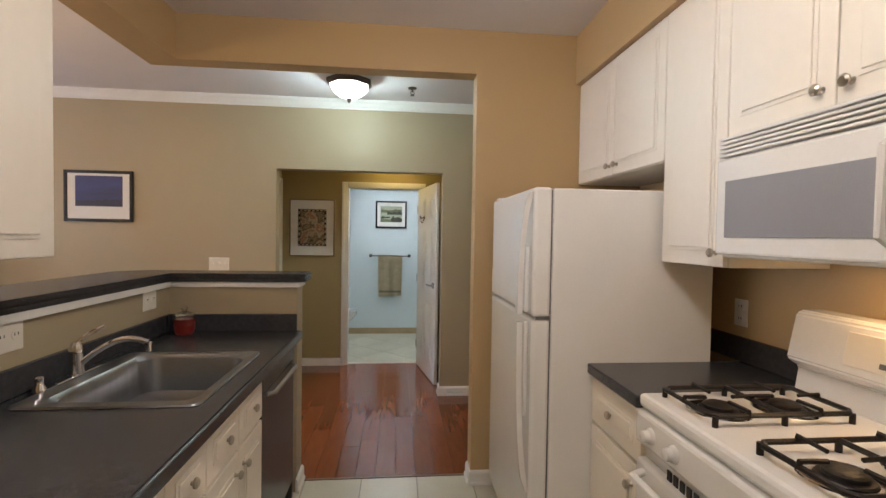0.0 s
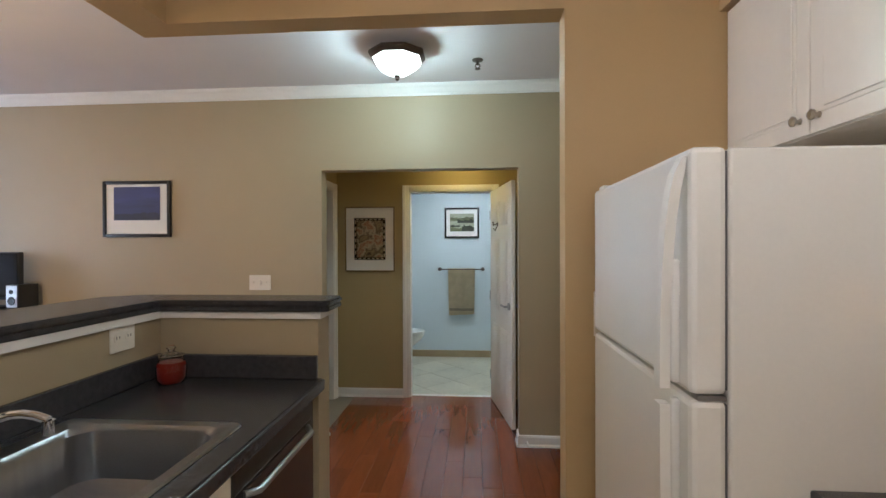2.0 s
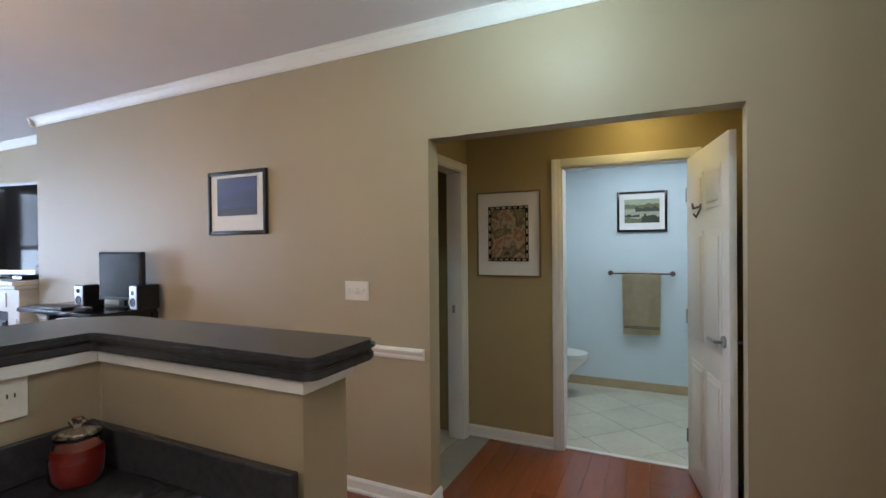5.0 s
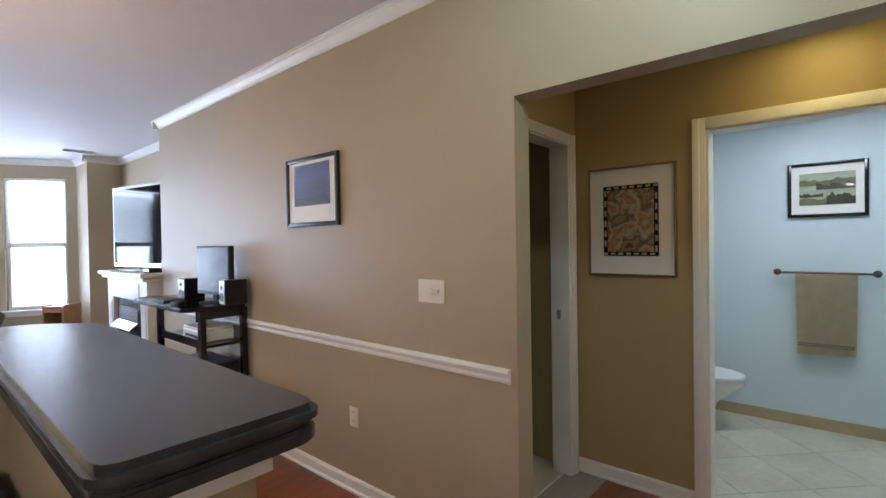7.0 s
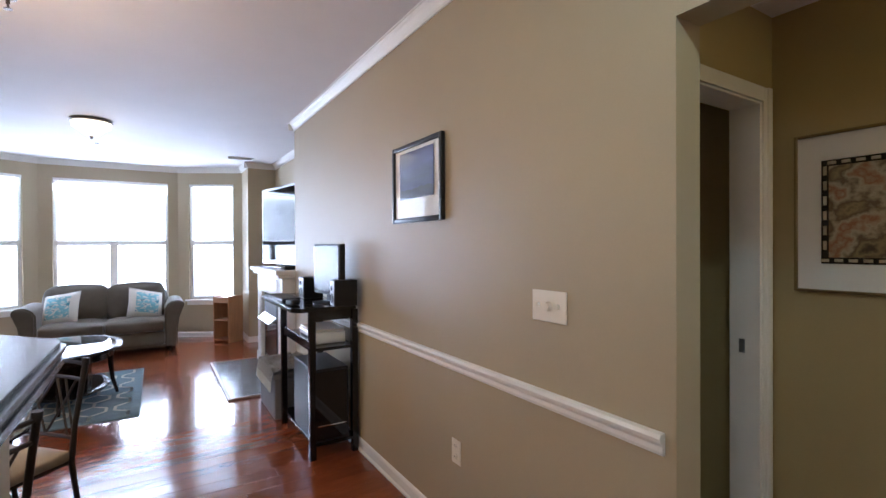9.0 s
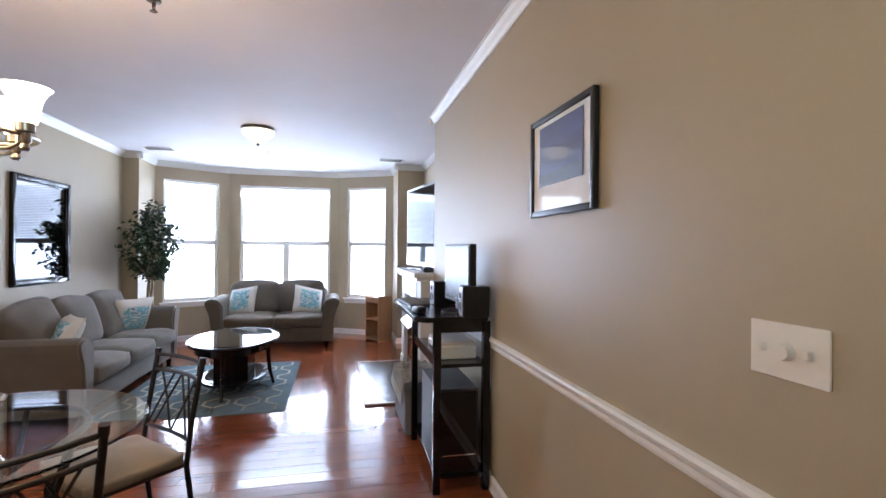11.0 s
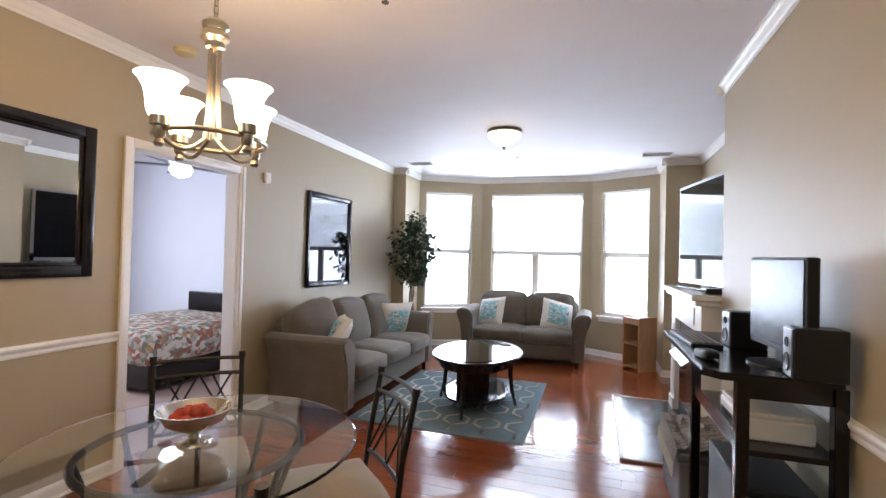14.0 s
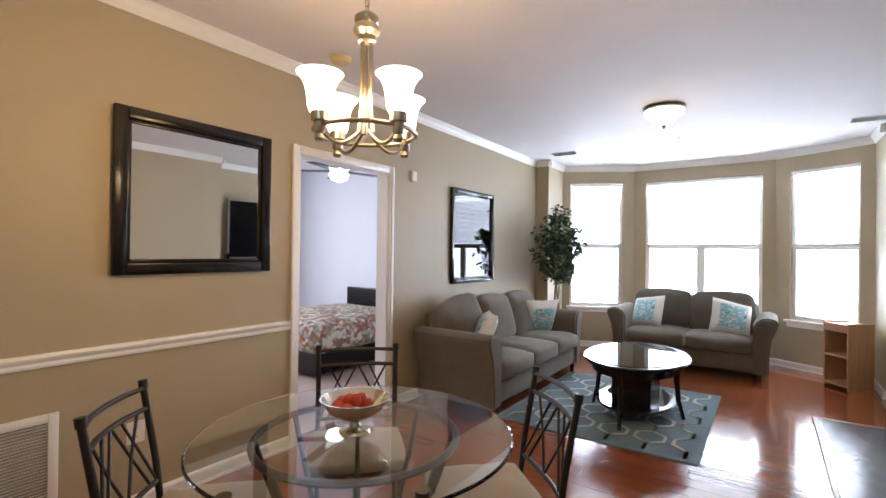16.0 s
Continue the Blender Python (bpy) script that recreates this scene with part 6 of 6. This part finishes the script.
block("clock", (-0.013, -0.010, 0.03, 0.16, 0.23, 0.29), GLOSSBLACK, mw, 0.001)
bm = bmesh.new()
tube(bm, [(-0.012, 0.205, 0.05), (-0.040, 0.205, 0.07), (-0.040, 0.205, 0.26), (-0.012, 0.205, 0.28)], 0.010)
part("handle", bm, ENAMEL, mw)
for k in range(5):
    block("vent_slat", (-0.010, 0.02, 0.004, 0.758, 0.326 + 0.0135 * k, 0.3345 + 0.0135 * k), ENAMEL, mw, 0.003)
block("lamp_lens", (0.10, 0.22, 0.18, 0.58, -0.004, 0.0), WHITE, mw, 0.001)

for (y0, y1, z0, z1, n, side, lab) in ((1.822, 2.735, 1.825, 2.42, 2, 0, "white wall cabinet over the refrigerator"), (1.452, 1.820, 1.408, 2.42, 1, 1, "tall white wall cabinet beside the microwave"),
                                       (0.686, 1.450, 1.842, 2.42, 2, 0, "white wall cabinet over the microwave"), (-1.40, 0.684, 1.41, 2.42, 4, 0, "long white wall cabinet over the counter")):
    ob = carcass("wall_cabinet", lab, (1.170, 1.545, y0, y1, z0, z1))
    w = (y1 - y0) / n
    for k in range(n):
        right = (k % 2 == 0) if n > 1 else True
        cabinet_door(ob, pose(0, (y1 - y0) - w * k, 0, 0, 0, -90), w, z1 - z0, ((w - 0.04) if right else 0.04, 0.05))

# ---- vestibule and bathroom things ----
tr = thing("towel_bar", "dark bronze towel bar on the blue wall", "towel bar", pose(-0.05, 7.1, 1.19))
for x in (-0.29, 0.29):
    bm = bmesh.new()
    rod(bm, (x, 0, 0), (x, -0.012, 0), 0.026)
    rod(bm, (x, -0.01, 0), (x, -0.062, 0), 0.011)
    bmesh.ops.create_uvsphere(bm, u_segments=12, v_segments=8, radius=0.017, matrix=Matrix.Translation((x, -0.062, 0)))
    part("post", bm, BRONZE, tr)
bm = bmesh.new()
rod(bm, (-0.29, -0.062, 0), (0.29, -0.062, 0), 0.008)
part("bar", bm, BRONZE, tr)
tw = thing("hand_towel", "tan terry towel folded over the bar", "towel", pose(-0.045, 7.038, 1.19))
bm = bmesh.new()
n = 14
for s, low in ((-1, -0.63), (1, -0.57)):
    g = []
    for i in range(n + 1):
        row = []
        x = -0.18 + 0.36 * i / n
        for j in range(n + 1):
            u = j / n
            y = s * (0.012 + 0.010 * math.sin(x * 38 + s) * u)
            row.append(bm.verts.new((x * (1 - 0.05 * u), y if j else 0, 0.012 + (low + 0.05 * (x + 0.18)) * u if j else 0.014)))
        g.append(row)
    for i in range(n):
        for j in range(n):
            bm.faces.new((g[i][j], g[i + 1][j], g[i + 1][j + 1], g[i][j + 1]))
bmesh.ops.solidify(bm, geom=bm.faces[:], thickness=0.006)
part("cloth", bm, TOWEL, tw)
for z in (-0.535, -0.55):
    block("woven_band", (-0.162, 0.162, -0.024, -0.021, z, z + 0.012), SEAT, tw, 0.001)

wc = thing("toilet", "white porcelain toilet beside the blue wall", "toilet", pose(-0.82, 6.62, 0))
bm = bmesh.new()
prof = [(0.0, 0.13, 0.10, -0.02), (0.10, 0.12, 0.09, -0.02), (0.22, 0.15, 0.11, 0.0), (0.32, 0.23, 0.16, 0.04), (0.38, 0.27, 0.185, 0.05), (0.40, 0.27, 0.185, 0.05)]
rr = [[bm.verts.new((off + a * math.cos(2 * math.pi * k / 28), b * math.sin(2 * math.pi * k / 28), z)) for k in range(28)] for z, a, b, off in prof]
for a, b in zip(rr, rr[1:]):
    for k in range(28):
        bm.faces.new((a[k], a[(k + 1) % 28], b[(k + 1) % 28], b[k]))
bm.faces.new(rr[0][::-1])
bm.faces.new(rr[-1])
part("bowl", bm, PORCELAIN, wc)
for name, z0, z1 in (("seat", 0.402, 0.418), ("lid", 0.420, 0.440)):
    bm = bmesh.new()
    extruded(bm, [(0.05 + 0.275 * math.cos(2 * math.pi * k / 32), 0.19 * math.sin(2 * math.pi * k / 32)) for k in range(32)], z0, z1)
    bmesh.ops.bevel(bm, geom=[e for e in bm.edges if abs(e.verts[0].co.z - e.verts[1].co.z) < 1e-6], offset=0.006, segments=2, affect="EDGES")
    part(name, bm, PORCELAIN, wc)
block("tank", (-0.46, -0.24, -0.22, 0.22, 0.40, 0.76), PORCELAIN, wc, 0.02)
block("tank_lid", (-0.47, -0.23, -0.23, 0.23, 0.762, 0.79), PORCELAIN, wc, 0.01)
ob = thing("door_stop", "small white spring door stop on the baseboard", "door stop", pose(0.53, 4.295, 0.04))
bm = bmesh.new()
rod(bm, (0, 0, 0), (0, -0.06, 0), 0.005)
bmesh.ops.create_uvsphere(bm, u_segments=10, v_segments=8, radius=0.011, matrix=Matrix.Translation((0, -0.065, 0)))
part("spring", bm, WHITE, ob)
block("strike_plate", (0, 0.003, -0.012, 0.012, -0.03, 0.03), STEEL, thing("strike_plate", "steel strike plate in the closet jamb", "hardware", pose(-1.31, 5.264, 1.0, 0, 0, 90)), 0)

# ---- floor pieces ----
rng = random.Random(11)
wood = setting("floor", boxes((-8.93, 1.55, 0.44, 4.31, -0.0118, -0.0095)), HEARTHTRIM, "glossy cherry wood floor of narrow boards", "floor")
shared = []
for k in range(6):
    bm = bmesh.new()
    box(bm, -0.0618, 0.0618, -0.65, 0.65, -0.010, 0.0)
    top = [e for e in bm.edges if min(v.co.z for v in e.verts) > -0.001]
    bmesh.ops.bevel(bm, geom=top, offset=0.0007, segments=1, affect="EDGES")
    d = bpy.data.meshes.new("floor_board")
    bm.to_mesh(d)
    bm.free()
    d.materials.append(WOOD)
    shared.append(d)
spare = bmesh.new()
count = 0


def lay(x, y0, y1, single):
    """One floor board across the room from y0 to y1."""
    mid, length = (y0 + y1) / 2, y1 - y0
    m = Matrix.Translation((x, mid, 0)) @ Euler((radians(rng.uniform(-0.02, 0.02)), radians(rng.uniform(-0.16, 0.16)), 0)).to_matrix().to_4x4() @ Matrix.Diagonal((1, (length - 0.0012) / 1.3, 1, 1))
    if single:
        ob = new("floor_board", shared[rng.randrange(6)])
        ob.parent = wood
        ob.matrix_basis = m
    else:
        vs = box(spare, -0.0618, 0.0618, -0.65, 0.65, -0.010, 0.0)
        bmesh.ops.transform(spare, matrix=m, verts=vs)


x = -8.87
while x < 1.55:
    lo, hi = (0.44 if -8.2 > x or x < -1.36 else 2.86), 4.31
    if -5.16 > x:
        hi = 4.69
    if x < -8.40:
        lo, hi = 1.0, 4.1
    if -1.03 < x < 0.53:
        hi = 5.44
    y = lo
    first_cut = rng.uniform(0.4, 1.3)
    while y < hi - 0.02:
        y2 = min(hi, y + first_cut)
        if hi - y2 < 0.25:
            y2 = hi
        single = count < 300 and -7.9 < x
        lay(x, y, y2, single)
        count += single
        y = y2
        first_cut = rng.uniform(1.1, 1.4)
    x += 0.125
rest = part("floor_boards", spare, WOOD, wood, "remaining cherry boards", smooth=None)
rest["kind"] = "stuff"
setting("threshold_kitchen", boxes((-0.478, 0.52, 2.846, 2.862, -0.006, 0.004)), HEARTHTRIM, "thin wooden strip between tiles and boards", "trim")
setting("threshold_bath", boxes((-0.496, 0.300, 5.43, 5.47, -0.006, 0.005)), WHITE, "pale threshold of the bathroom doorway", "trim")


def tiles(name, label, x0, x1, y0, y1, size, z):
    base = setting(name, boxes((x0, x1, y0, y1, z - 0.007, z - 0.003)), GROUT, label, "floor")
    bm = bmesh.new()
    h = size / 2 - 0.003
    box(bm, -h, h, -h, h, -0.004, 0.0, bevel=0.0015)
    d = bpy.data.meshes.new("floor_tile")
    bm.to_mesh(d)
    bm.free()
    d.materials.append(TILE)
    y = y1 - size / 2
    while y > y0:
        x = x0 + size / 2
        while x < x1:
            ob = new("floor_tile", d)
            ob.parent = base
            ob.matrix_basis = pose(x, y, z, 0, 0, 90 * rng.randrange(4))
            x += size
        y -= size


tiles("floor_kitchen", "cream square tiles of the kitchen floor", -0.812, 1.20, -1.5, 2.845, 0.337, 0.001)
STONE = material("pale_stone_tile", (0.52, 0.50, 0.40), 0.3, vary=0.16, scale=3, fine=24, bump=0.004, spread=0.2)
bath = setting("floor_bathroom", boxes((-1.5, 1.30, 5.47, 7.1, -0.006, -0.002)), BATHGROUT, "pale stone tiles of the bathroom floor", "floor")
size = 0.42
for i in range(-6, 7):
    for j in range(-6, 7):
        c = Vector(((i + j) * size * 0.7071 - 0.1, 6.28 + (i - j) * size * 0.7071))
        bm = bmesh.new()
        h = (size - 0.004) * 0.7071
        vs = [bm.verts.new((c.x + dx * h, c.y + dy * h, 0.001)) for dx, dy in ((1, 0), (0, 1), (-1, 0), (0, -1))]
        bm.faces.new(vs)
        for co, no in (((-1.5, 0, 0), (-1, 0, 0)), ((1.3, 0, 0), (1, 0, 0)), ((0, 5.47, 0), (0, -1, 0)), ((0, 7.1, 0), (0, 1, 0))):
            bmesh.ops.bisect_plane(bm, geom=bm.verts[:] + bm.edges[:] + bm.faces[:], plane_co=co, plane_no=no, clear_outer=True)
        if not bm.faces:
            bm.free()
            continue
        low = bmesh.ops.extrude_face_region(bm, geom=bm.faces[:])["geom"]
        bmesh.ops.translate(bm, vec=(0, 0, -0.003), verts=[g for g in low if isinstance(g, bmesh.types.BMVert)])
        part("floor_tile", bm, STONE, bath, smooth=None)
